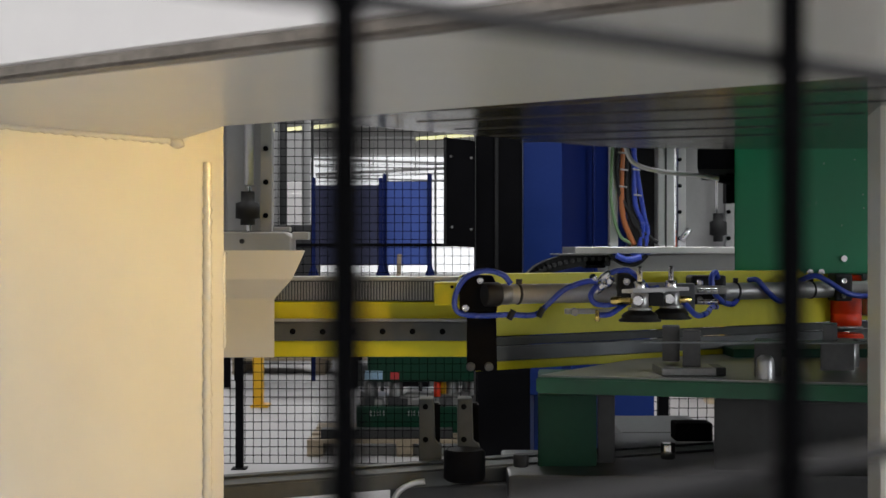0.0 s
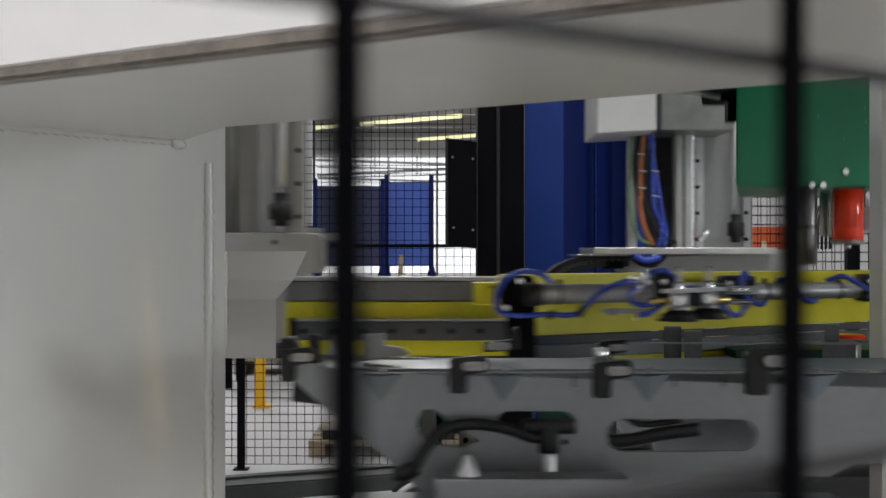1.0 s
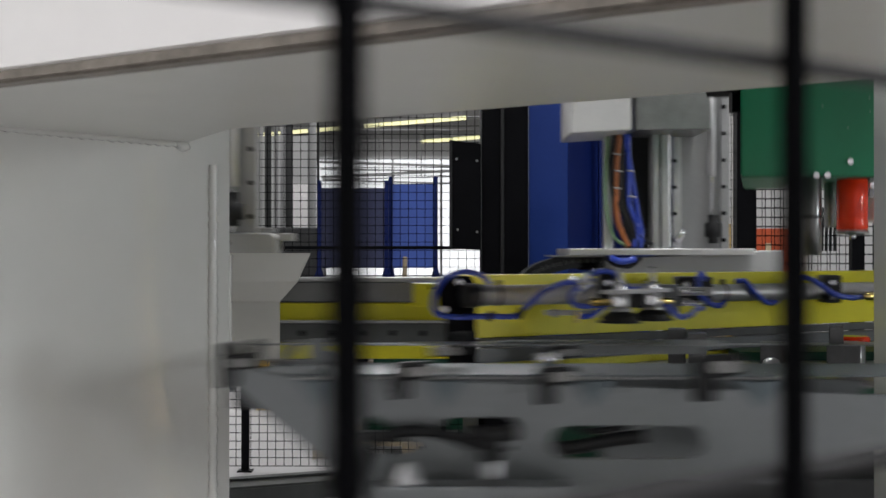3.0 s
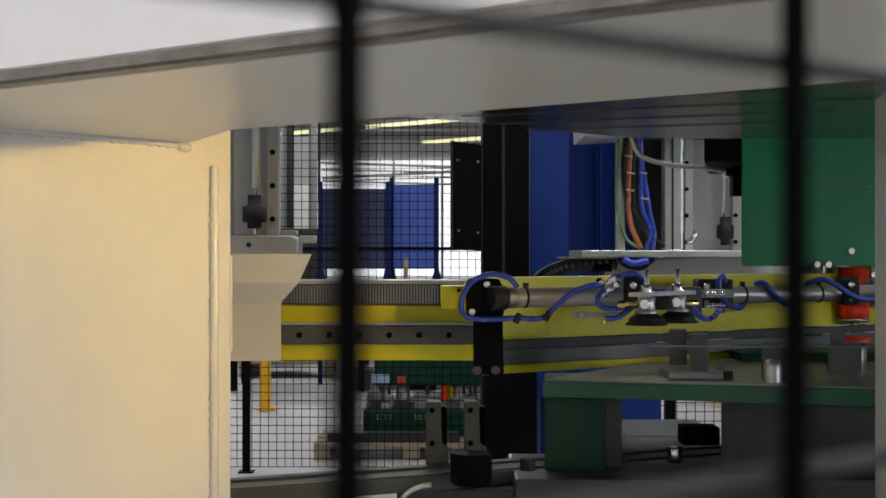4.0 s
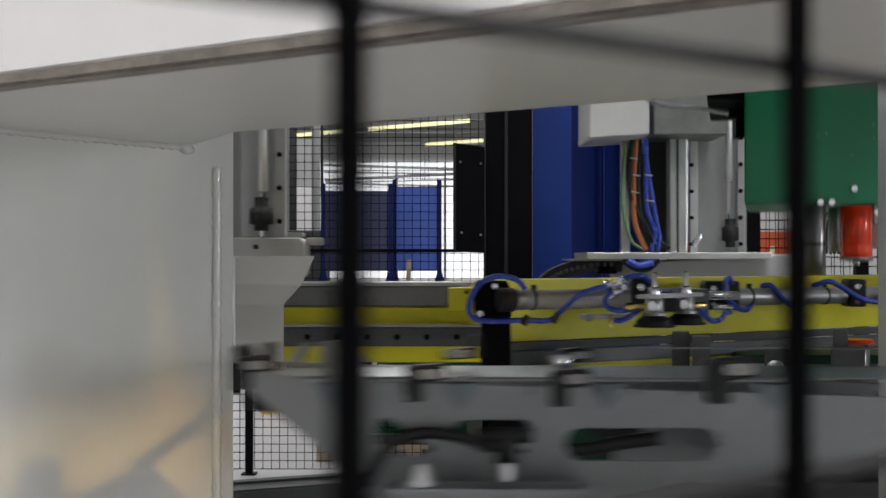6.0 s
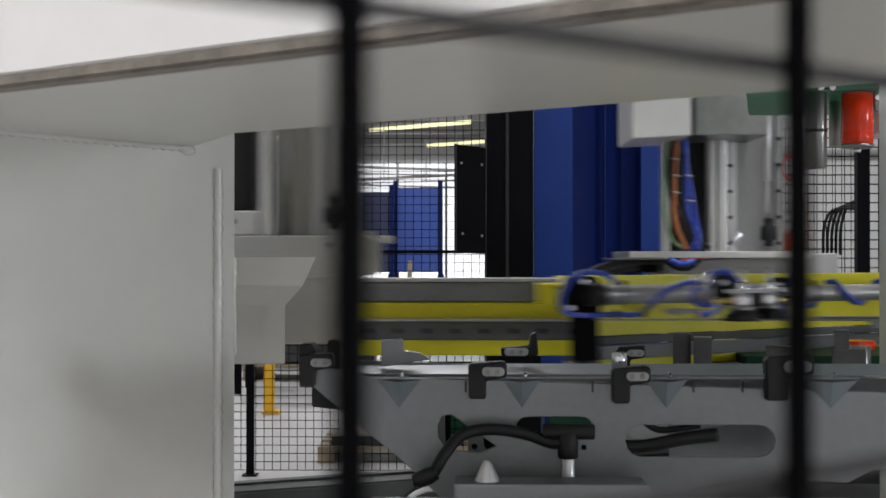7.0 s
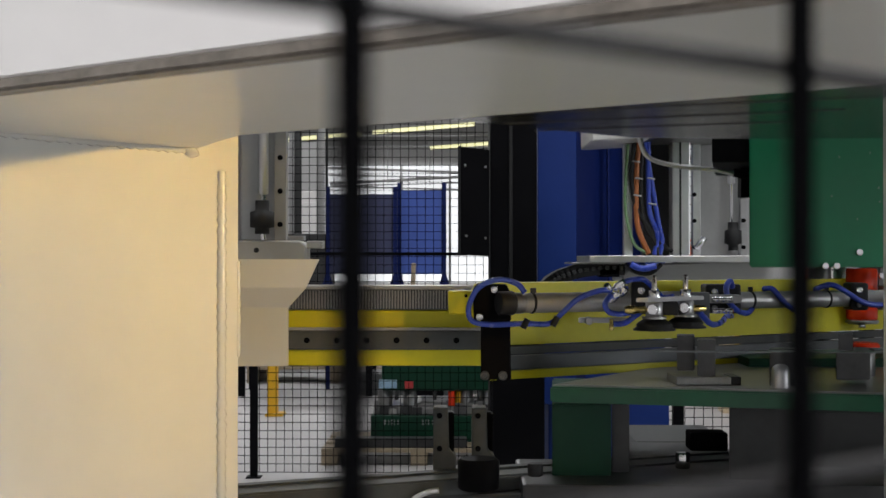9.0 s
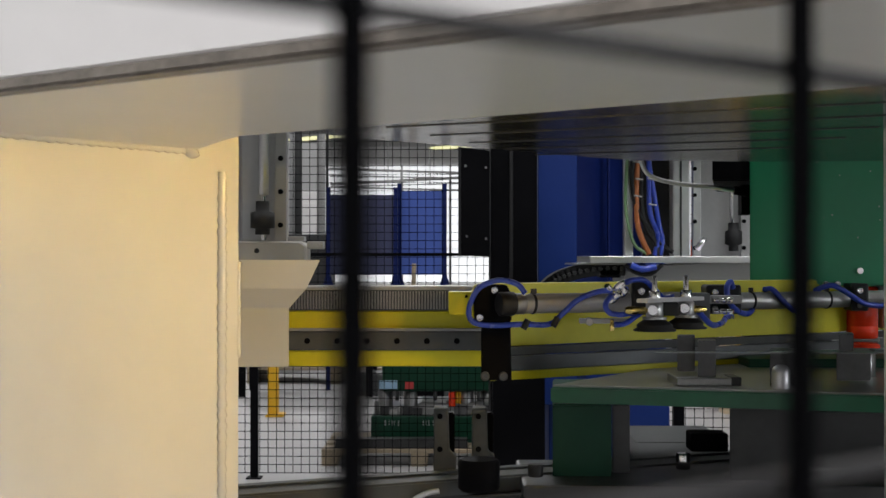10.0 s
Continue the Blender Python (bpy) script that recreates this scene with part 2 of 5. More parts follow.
# glazed daylight band in the far wall
win = thing("window_1", (-6, 49.9, 0.3), "bright daylight glazing band of the far wall", "window", kind="structure")
for i in range(10):
    x0 = -15.5 + i * 1.9
    part("pane", box(x0 + 0.05, x0 + 1.85, 49.9, 49.95, 0.3, 4.9, 0.005), "bright", win)
    part("window_frame", box(x0 - 0.05, x0 + 0.05, 49.8, 49.96, 0.25, 4.4, 0.005), "greypaint", win)
# glowing window added out of view to go with the fill lamp
win2 = thing("fill_window", (11.95, -2.5, 0.8), "tall window added out of view in the east wall", "window", kind="structure")
for i in range(3):
    y0 = -4.4 + i * 1.27
    part("pane", box(11.96, 11.99, y0 + 0.04, y0 + 1.23, 0.9, 3.1, 0.003), "bright", win2)
    part("window_frame", box(11.9, 12.0, y0 - 0.04, y0 + 0.04, 0.85, 3.15, 0.004), "greypaint", win2)
part("window_sill", box(11.85, 12.0, -4.5, -0.5, 0.8, 0.85, 0.004), "greypaint", win2)
# beams and luminaires below the far ceiling
for i in range(9):
    y = 15 + i * 4.2
    solo("roof_beam", box(-16, 12, y, y + 0.25, 5.55, 5.9, 0.01), "lightgrey", "grey steel roof beam under the ceiling", "beam", "roof beams", "structure")
for lx, ly, lw in LUMINAIRES:
    lu = thing("ceiling_light", (lx, ly, 5.52), "long white ceiling luminaire with a glowing tube", "ceiling light", "hall luminaires")
    part("housing", box(lx - 0.8, lx + 0.8, ly - 0.2, ly + 0.2, 5.56, 5.64, 0.01), "white", lu)
    part("hanger", box(lx - 0.5, lx - 0.48, ly - 0.01, ly + 0.01, 5.64, 5.9, 0), "steel", lu)
    part("hanger", box(lx + 0.48, lx + 0.5, ly - 0.01, ly + 0.01, 5.64, 5.9, 0), "steel", lu)
for i, (x0, y0, x1, y1) in enumerate(((-6.6, 43.8, -3.2, 41.1), (-2.7, 40.7, 0.5, 38.2), (-1.0, 46.5, 2.5, 43.5))):
    st = thing("strip_light", (x0, y0, 5.3), "yellowish glowing strip light hung under the roof", "strip light", "far strip lights")
    a, b = Vector((x0, y0, 5.3)), Vector((x1, y1, 5.3))
    part("diffuser", turned(a, b, [(0, 0.07), (1, 0.07)], 8), "tubelight", st)
    for q in (0.15, 0.85):
        c = a.lerp(b, q)
        part("hanger", box(c.x - 0.02, c.x + 0.02, c.y - 0.02, c.y + 0.02, 5.4, 5.9, 0), "greypaint", st)
    part("reflector", turned(a + Vector((0, 0, 0.16)), b + Vector((0, 0, 0.16)), [(0, 0.14), (1, 0.14)], 8), "lightgrey", st)

# ---------- press frame: left upright and top beam ----------
frame_ob = thing("stamping_press", (-0.45, 1.9, 0), "cream painted welded press frame with upright and top beam", "press")
# the upright: its broad inner face runs away to the rear edge
upr = [(-0.62, 1.552), (-0.331, 1.92), (-0.36, 1.96), (-0.62, 2.06), (-0.9, 1.9), (-0.9, 1.2)]
upright = part("upright", slab(upr, 0, 4.6, 0.004), "cream", frame_ob)
random.seed(3)


def bead(a, b, r, pitch, name, parent, mt="gloss"):
    """A weld bead of many small overlapping scales."""
    a, b = Vector(a), Vector(b)
    n = max(2, int((b - a).length / pitch))
    prof = []
    for i in range(n + 1):
        prof.append((i / n, r * (0.85 + 0.3 * (i % 2) + random.uniform(-.12, .12))))
    return part(name, turned(a, b, prof, 10), mt, parent)


UNDER = 1.4095   # level of the beam's underside
bead((-0.352, 1.889, 0.75), (-0.352, 1.889, UNDER - 0.03), 0.0068, 0.008, "weld_bead", frame_ob)
bead((-0.62, 1.549, UNDER), (-0.385, 1.85, UNDER - 0.002), 0.006, 0.008, "weld_bead", frame_ob)
part("weld_stop", turned((-0.392, 1.84, UNDER - 0.012), (-0.385, 1.842, UNDER + 0.004), [(0, 0.005), (0.25, 0.011), (0.5, 0.014), (0.75, 0.011), (1, 0.005)], 14), "gloss", frame_ob)
bead((-0.3335, 1.9215, 1.10), (-0.3335, 1.9215, 1.245), 0.004, 0.011, "weld_bead", frame_ob)
# top beam: broad level underside, bright front, worn lip between them
under = [(-0.75, 1.58), (-0.62, 1.546), (-0.383, 1.852), (-0.283, 1.645), (0.335, 1.215), (0.62, 1.017), (0.62, 0.52), (-0.75, 1.444)]
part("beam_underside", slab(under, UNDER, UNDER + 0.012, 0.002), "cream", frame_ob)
def along(p, q, inn, out, z0, z1, bevel=0.002):
    """A bar from p to q in plan, from inn to out metres along the outward normal, between two levels."""
    d = (Vector(q) - Vector(p)).normalized()
    n = Vector((d.y, -d.x))
    p, q = Vector(p), Vector(q)
    return slab([tuple(p + n * inn), tuple(q + n * inn), tuple(q + n * out), tuple(p + n * out)], z0, z1, bevel)


A0, A1 = (-0.781, 1.4607), (0.659, 0.489)
# hall light on the front is put into a whiter enamel than the cream
part("beam_front", along(A0, A1, 0.0, 0.03, UNDER + 0.010, 4.6), "white", frame_ob, "beam front, whiter for the hall light on it")
part("beam_lip", along(A0, A1, 0.010, 0.034, UNDER - 0.003, UNDER + 0.009, 0.003), "edge", frame_ob, "worn bare plate edge")
part("beam_rear", along((-0.283, 1.641), (0.62, 1.012), 0.0, 0.02, UNDER + 0.013, 4.6), "cream", frame_ob)
# plates added out of sight to cut the lamp's light as the ram rises
part("lamp_baffle", slab([(0.10, 1.385), (0.12, 1.37), (0.125, 1.515), (0.105, 1.525)], UNDER + 0.054, 2.4, 0.002), "cream", frame_ob)
part("lamp_baffle_back", slab([(0.105, 1.529), (0.50, 1.3355), (0.505, 1.3435), (0.11, 1.537)], UNDER + 0.054, 2.4, 0.002), "cream", frame_ob)
part("lamp_baffle_wing", slab([(0.300, 1.262), (0.388, 1.379), (0.384, 1.382), (0.296, 1.265)], UNDER + 0.085, 2.4, 0.001), "cream", frame_ob)
# bracket on the rear of the upright
def bent_sheet(rows, thick):
    """A sheet folded along level lines: rows of (left, right, depth, height), from top to bottom."""
    bm = bmesh.new()
    rings = [[bm.verts.new(p) for p in ((a, y, z), (b, y, z), (b, y + thick, z), (a, y + thick, z))] for a, b, y, z in rows]
    for p, o in zip(rings, rings[1:]):
        for e in range(4):
            bm.faces.new((p[e], p[(e + 1) % 4], o[(e + 1) % 4], o[e]))
    bm.faces.new(rings[0])
    bm.faces.new(rings[-1])
    bmesh.ops.recalc_face_normals(bm, faces=bm.faces[:])
    bmesh.ops.bevel(bm, geom=bm.edges[:], offset=0.001, segments=2, affect="EDGES")
    return bm


part("bracket", bent_sheet([(-0.43, -0.2415, 2.215, 1.2475), (-0.43, -0.2645, 2.215, 1.1975), (-0.43, -0.299, 2.24, 1.1615), (-0.43, -0.299, 2.24, 1.0580)], 0.005), "cream", frame_ob)
bolt((-0.381, 2.215, 1.241), 0.004, frame_ob)
bolt((-0.385, 2.238, 1.161), 0.003, frame_ob)
# right upright
rup = thing("press_upright", (0.62, 1.7, 0), "pale painted press upright beside the die", "press")
part("upright_plate", slab([(0.5905, 1.70), (0.80, 1.62), (0.86, 1.78), (0.62, 1.84)], 0, 2.5, 0.003), "white", rup)
part("edge_strip", slab([(0.588, 1.701), (0.5935, 1.698), (0.6235, 1.838), (0.618, 1.842)], 0, 2.5, 0.001), "cream", rup)

# ---------- lower die and bed ----------
die = thing("lower_die", (0.5759, 2.5, 0.7377), "green and grey lower press die on its bed", "press die")
part("die_plate", slab([(0.172, 2.36), (0.95, 2.16), (1.5, 2.9), (0.72, 3.2)], (-0.826, 2.36, 0.9813)[2], (-0.826, 2.36, 1.0108)[2], 0.003), "shoe", die, "green painted die shoe")
part("die_top", slab([(0.178, 2.37), (0.94, 2.172), (1.48, 2.88), (0.72, 3.18)], (-0.826, 2.36, 1.0109)[2], (-0.826, 2.36, 1.014)[2], 0.001), "steel", die, "ground steel top face")
def radial(u0, u1, v0, v1, d, depth, bevel=0.003):
    """A block between two levels whose flanks spread with depth."""
    x0, x1 = across(u0, d), across(u1, d)
    g = (d + depth) / d
    return slab([(x0, d), (x1, d), (x1 * g, d + depth), (x0 * g, d + depth)], level(v1, d), level(v0, d), bevel)


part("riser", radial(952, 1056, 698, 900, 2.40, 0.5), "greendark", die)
part("riser", radial(1057, 1088, 698, 900, 2.44, 0.5), "darksteel", die)
part("riser", radial(1264, 1390, 704, 900, 2.36, 0.5), "darksteel", die)
part("riser", radial(1390, 1640, 712, 900, 2.5, 0.5), "darksteel", die)

for u0, u1, v0, v1, d in ((1172, 1203, 578, 640, 2.40), (1208, 1240, 586, 655, 2.36), (1335, 1383, 602, 668, 2.34), (1452, 1512, 606, 656, 2.36), (1456, 1482, 574, 606, 2.28)):
    part("locator_block", radial(u0, u1, v0, v1, d, 0.05, 0.0015), "toolsteel", die)
part("locator_foot", box(0.4046, 0.5057, 2.34, 2.45, 1.0138, 1.0300, 0.003), "steel", die)
part("locator_stop", box(0.5065, 0.526, 2.35, 2.42, 1.0138, 1.0300, 0.002), "darksteel", die)
part("guide_pin", turned((0.588, 2.31, 1.0138), (0.588, 2.31, 1.0565), [(0, 0.0165), (0.7, 0.0165), (0.9, 0.0135), (1, 0.007)], 24), "alu", die)
part("guide_pin", rod((0.8094, 2.55, 1.0007), (0.8094, 2.55, 1.069), 0.028), "steel", die)
part("pad_ring", rod((0.834, 2.62, 1.057), (0.834, 2.62, 1.0757), 0.036), "red", die, "red urethane ring")
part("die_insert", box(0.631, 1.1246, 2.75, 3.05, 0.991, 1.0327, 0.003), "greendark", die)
# press bed with its channel, clamp uprights and cylinder
bed = thing("press_bed", (0, 2.6, 0), "dark steel press bed with a grey side channel", "press bed")
part("channel", along((-0.42, 2.25), (0.75, 2.75), 0, 0.08, (-0.805, 2.3, 0.8116)[2], (-0.805, 2.3, 0.8424)[2], 0.004), "darkgrey", bed)
part("channel_flange", along((-0.42, 2.25), (0.75, 2.75), -0.004, 0.022, (-0.805, 2.3, 0.8424)[2], (-0.805, 2.3, 0.8465)[2], 0.001), "darkgrey", bed)
part("bolster", box(0.1191, 1.0432, 2.3, 2.6, 0.4193, 0.8383, 0.006), "darksteel", bed)
part("bolster_step", box(-0.099, 0.1854, 2.36, 2.56, 0.3977, 0.8107, 0.006), "darksteel", bed)
part("bed_plate", box(0.3688, 0.5762, 2.7, 2.9, 0.8028, 0.8293, 0.004), "darkgrey", bed)
part("cross_plate", box(0.4232, 0.6402, 3, 3.3, 0.7893, 0.8161, 0.004), "darkgrey", bed)
part("switch_box", box(0.4598, 0.5335, 2.5, 2.56, 0.8694, 0.9051, 0.004), "black", bed)
part("cylinder", rod((0.039, 2.3, 0.83), (0.039, 2.3, 0.8865), 0.038), "black", bed, "black pneumatic cylinder")
part("cap_screw", rod((0.1417, 2.3, 0.8547), (0.1417, 2.3, 0.8773), 0.014), "rubber", bed)
part("cap_screw", rod((0.4353, 2.45, 0.8442), (0.4353, 2.45, 0.8748), 0.014), "chrome", bed)
part("metal_hose", hose([(-0.0965, 2.3, 0.7787), (-0.0801, 2.3, 0.8095), (-0.0554, 2.3, 0.8239), (-0.0329, 2.3, 0.828)], 0.0055), "alu", bed, "braided metal hose")
for u in (742, 810):
    cl = part("clamp_upright", prism([(across(x, 2.45), level(z, 2.45)) for x, z in ((u, 706), (u + 26, 706), (u + 28, 780), (u + 40, 792), (u + 40, 842), (u, 842))], 2.45, 2.50, 0.002), "darkgrey", bed)
    part("clamp_pad", radial(u + 24, u + 37, 714, 786, 2.47, 0.03, 0.003), "black", cl)
    for z in (720, 778):
        part("clamp_hole", rod((across(u + 11, 2.45), 2.452, level(z, 2.45)), (across(u + 11, 2.45), 2.446, level(z, 2.45)), 0.0055, 12), "black", cl)

# ---------- ram with upper die ----------
RAM = (0.4457, 2.4, 1.4418)
ram = thing("press_ram", RAM, "press ram with dark oiled slide plate and green upper die", "press ram")
RZ = 1.443
part("slide_plate", slab([(-0.30, 1.75), (0.98, 1.12), (0.98, 2.42), (0.60, 2.45), (0.33, 2.42), (-0.16, 1.96)], RZ, RZ + 0.22, 0.003), "slide", ram)
for i in range(5):
    k = i / 5
    part("groove_bar", along((-0.10 + 0.30 * k, 1.80 + 0.12 * i), (0.60, 1.48 + 0.16 * i), 0, 0.003, RZ - 0.0012, RZ + 0.001, 0.0003), "darksteel", ram)
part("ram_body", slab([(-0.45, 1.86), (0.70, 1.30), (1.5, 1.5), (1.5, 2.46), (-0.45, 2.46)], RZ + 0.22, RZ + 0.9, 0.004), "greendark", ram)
DD = 3.0   # depth of the upper die's face
part("upper_die", slab([(0.691, DD), (1.16, DD), (1.19, 3.56), (0.828, 3.56)], 1.1911, 1.60, 0.004), "green", ram, "glossy green upper die block")
part("die_step", slab([(0.605, 3.012), (0.695, 3.012), (0.8125, 3.5), (0.7125, 3.5)], 1.4404, 1.60, 0.003), "black", ram)
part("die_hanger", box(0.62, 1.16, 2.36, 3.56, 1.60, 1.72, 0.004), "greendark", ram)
SP = (0.9709, 3.05)
spring = part("spring", turned((*SP, 1.0649), (*SP, 1.1888), [(0, 0.034), (0.03, 0.0369), (0.22, 0.0369), (0.24, 0.0355), (0.26, 0.0369), (0.97, 0.0369), (1, 0.034)], 32), "red", ram, "red urethane spring cylinder")
part("spring_washer", rod((*SP, 1.0560), (*SP, 1.0655), 0.040, 28), "steel", spring)
part("spring_pin", rod((*SP, 1.0460), (*SP, 1.0565), 0.009), "chrome", spring)
part("guide_bush", rod((0.8714, 3.05, 1.0063), (0.8714, 3.05, 1.1969), 0.0256, 24), "steel", ram, "polished steel guide bush")
part("guide_collar", rod((0.8714, 3.05, 1.0934), (0.8714, 3.05, 1.1016), 0.0281, 24), "darksteel", ram)
part("side_spring", box(1.0254, 1.143, 3.06, 3.16, 1.0873, 1.1694, 0.008), "white", ram)
part("side_clip", box(1.012, 1.026, 3.05, 3.10, 1.145, 1.1911, 0.003), "steel", ram)
part("stripper_pin", rod((0.9779, 3.25, 1.0774), (0.9779, 3.25, 1.1934), 0.015), "steel", ram)
for u, v in ((1492, 458), (1532, 500), (1432, 482), (1452, 482)):
    part("cap_screw", rod((across(u, DD), DD, level(v, DD)), (across(u, DD), DD - 0.010, level(v, DD)), 0.0082, 14), "chrome", ram)
random.seed(8)
for i in range(14):
    u, v, r = random.uniform(1330, 1550), random.uniform(260, 470), random.choice((0.0014, 0.0018, 0.0028))
    part("paint_chip", rod((across(u, DD), DD, level(v, DD)), (across(u, DD), DD - 0.0015, level(v, DD)), r, 7), "lightgrey", ram)
CD = 3.18
part("conduit", hose([(across(u, CD), CD, level(v, CD)) for u, v in ((1104, 225), (1108, 262), (1124, 290), (1170, 304), (1230, 310), (1278, 318))], 0.006), "alu", ram, "grey flexible conduit")
part("conduit_plug", rod((across(1272, CD), CD, level(316, CD)), (across(1294, CD), CD, level(320, CD)), 0.011), "black", ram)
part("conduit_block", box(0.714, 0.737, 3.19, 3.23, 1.3657, 1.60, 0.002), "black", ram)
# amber machine lamp along the foot of the ram
lampbox = part("machine_lamp", along((0.549, 1.279), (0.596, 1.251), -0.03, 0.03, UNDER - 0.020, UNDER + 0.08, 0.004), "darksteel", ram, "machine lamp housing on the ram")
# flaps and shelf added out of view, to keep the lamp off die and tray
part("spill_flap", slab([(0.559, 1.3005), (0.557, 1.2972), (0.5224, 1.3172), (0.5244, 1.3205)], UNDER - 0.030, UNDER + 0.080, 0.0005), "darksteel", lampbox)
part("spill_flap", slab([(0.536, 1.2628), (0.534, 1.2595), (0.482, 1.2895), (0.484, 1.2928)], UNDER - 0.030, UNDER + 0.080, 0.0005), "darksteel", lampbox)
part("spill_shelf", along((0.5027, 1.3058), (0.546, 1.2808), -0.021, 0.021, UNDER - 0.031, UNDER - 0.030, 0.0003), "darksteel", lampbox)
part("lamp_lens", along((0.546, 1.2808), (0.5485, 1.2793), -0.020, 0.020, UNDER - 0.008, UNDER + 0.017, 0.002), "amber", lampbox, "glowing amber lamp lens")

# ---------- yellow transfer beam ----------
beam = thing("transfer_beam", (0.0666, 2.26, 1.0341), "yellow transfer beam with toothed rack and steel guide rail", "transfer beam")
part("rear_beam", box(-0.367, 0.085, 2.34, 2.555, 1.0505, 1.1528, 0.003), "yellow", beam)
part("rack_bar", box(-0.3665, 0.048, 2.335, 2.395, 1.1541, 1.1916, 0.002), "darkgrey", beam)
part("rack_cap", box(-0.3662, 0.0478, 2.33, 2.41, 1.1918, 1.199, 0.002), "lightgrey", beam)
tooth = None
for i in range(68):
    x = across(434 + i * 5.2, 2.33)
    tooth = box(x, x + 0.0027, 2.328, 2.336, (-0.8155, 2.33, 1.1564)[2], (-0.8155, 2.33, 1.1897)[2], 0.0004, tooth)
part("rack_teeth", tooth, "steel", beam)
part("guide_rail", box(-0.3560, 0.082, 2.32, 2.34, 1.0812, 1.1164, 0.003), "darkgrey", beam)
part("rail_edge", box(-0.3555, 0.081, 2.315, 2.335, 1.1172, 1.1218, 0.001), "greypaint", beam)
for i in range(8):
    u = 465 + i * 53
    part("rail_hole", rod((across(u, 2.32), 2.321, level(587, 2.32)), (across(u, 2.32), 2.317, level(587, 2.32)), 0.0055, 14), "black", beam)
part("end_stop", box(-0.3570, -0.345, 2.31, 2.34, 1.0737, 1.1232, 0.002), "black", beam)
part("end_block", prism([(-0.0157, 1.1921), (0.0255, 1.1921), (0.0304, 1.2038), (0.0452, 1.2038), (0.0452, 1.1518), (-0.0157, 1.1518)], 2.20, 2.26, 0.002), "yellow", beam, "yellow end block")
bolt((0.0157, 2.2, 1.1842), 0.003, beam, material="black")


def receding(u0, v0, u1, v1, d0, slope, thick, bevel=0.002):
    """A bar that runs away to the right: its near end given, slope metres of depth per metre."""
    return slab([(u0, d0), (u1, d0 + (u1 - u0) * slope), (u1, d0 + (u1 - u0) * slope + thick), (u0, d0 + thick)], v1, v0, bevel)


SL = 0.62
part("front_beam", receding(0.0424, 1.1998, 1.72, 1.0748, 2.5, SL, 0.08), "yellow", beam)
part("front_rail", receding(0.0622, 1.0733, 1.72, 1.0578, 2.4889, SL, 0.03), "darkgrey", beam)
part("front_rail", receding(0.0626, 1.0536, 1.72, 1.0257, 2.5, SL, 0.03), "railgrey", beam)
part("front_lip", receding(0.0626, 1.0246, 1.72, 1.0078, 2.5, SL, 0.05), "yellow", beam)
part("beam_link", box(-0.02, 0.07, 2.40, 2.60, 1.06, 1.15, 0.003), "yellow", beam)

# ---------- gripper crossbar ----------
grip = thing("gripper_bar", (0.0668, 2.2, 1.0349), "grey tubular gripper crossbar with vacuum cups and blue hoses", "gripper")
part("mount_plate", prism([(0.0411, 1.1434), (0.0919, 1.1434), (0.0939, 1.0388), (0.0411, 1.0388)], 2.19, 2.205, 0.002), "black", grip, "black mounting plate")
part("clamp_plate", prism([(0.0271, 1.1967), (0.0349, 1.2064), (0.0852, 1.2045), (0.093, 1.188), (0.093, 1.1425), (0.0291, 1.1425)], 2.17, 2.195, 0.002), "black", grip, "black clamp plate")
for u, v, r in ((850, 497, 0.0065), (824, 545, 0.0065)):
    bolt((across(u, 2.17), 2.17, level(v, 2.17)), r, grip)
for u in (833, 865):
    bolt((across(u, 2.19), 2.19, level(649, 2.19)), 0.0078, grip, material="toolsteel")
TS = 0.42   # the bar runs away to the right


def onbar(u, v, dv=0.0):
    """A place on the crossbar: share of a metre along it from its near end, and height."""
    return Vector((u, 2.15 + (u - 0.085) * TS + dv, v))


TZ = 1.173
part("tube", turned(onbar(0.085, TZ), onbar(0.40, TZ), [(0, 0.0170), (1, 0.0170)], 28), "tube", grip)
part("tube_socket", rod(onbar(0.070, TZ), onbar(0.096, TZ), 0.0205, 28), "rubber", grip, "black tube socket")
part("tube_end", rod(onbar(0.094, TZ), onbar(0.114, TZ), 0.0180, 28), "steel", grip)
part("cable_tie", rod(onbar(0.125, TZ), onbar(0.131, TZ), 0.0186, 20), "rubber", grip)
part("tie_knot", box(0.124, 0.134, 2.14, 2.15, TZ + 0.017, TZ + 0.026, 0.001), "rubber", grip)
j = part("joint_clamp", box(0.305, 0.345, onbar(0.325, 0).y - 0.03, onbar(0.325, 0).y + 0.03, TZ - 0.022, TZ + 0.036, 0.006), "rubber", grip, "black cast joint clamp")
bolt((0.322, onbar(0.325, 0).y - 0.03, TZ + 0.020), 0.007, j)
# the bar goes on farther back, before the receding beam
BY, BZ = 2.74, 1.158


def back(x, dz=0.0, dy=0.0):
    """A place on the farther length of the crossbar."""
    return Vector((x, BY + (x - 0.6) * 0.5 + dy, BZ + dz))


part("tube", turned(back(0.54), back(1.40), [(0, 0.0185), (1, 0.0185)], 28), "tube", grip)
for x in (0.633, 0.825, 1.112):
    part("cable_tie", rod(back(x), back(x + 0.007), 0.0205, 20), "rubber", grip)
    part("tie_knot", box(x - 0.001, x + 0.008, back(x).y - 0.008, back(x).y + 0.004, BZ + 0.019, BZ + 0.029, 0.001), "rubber", grip)
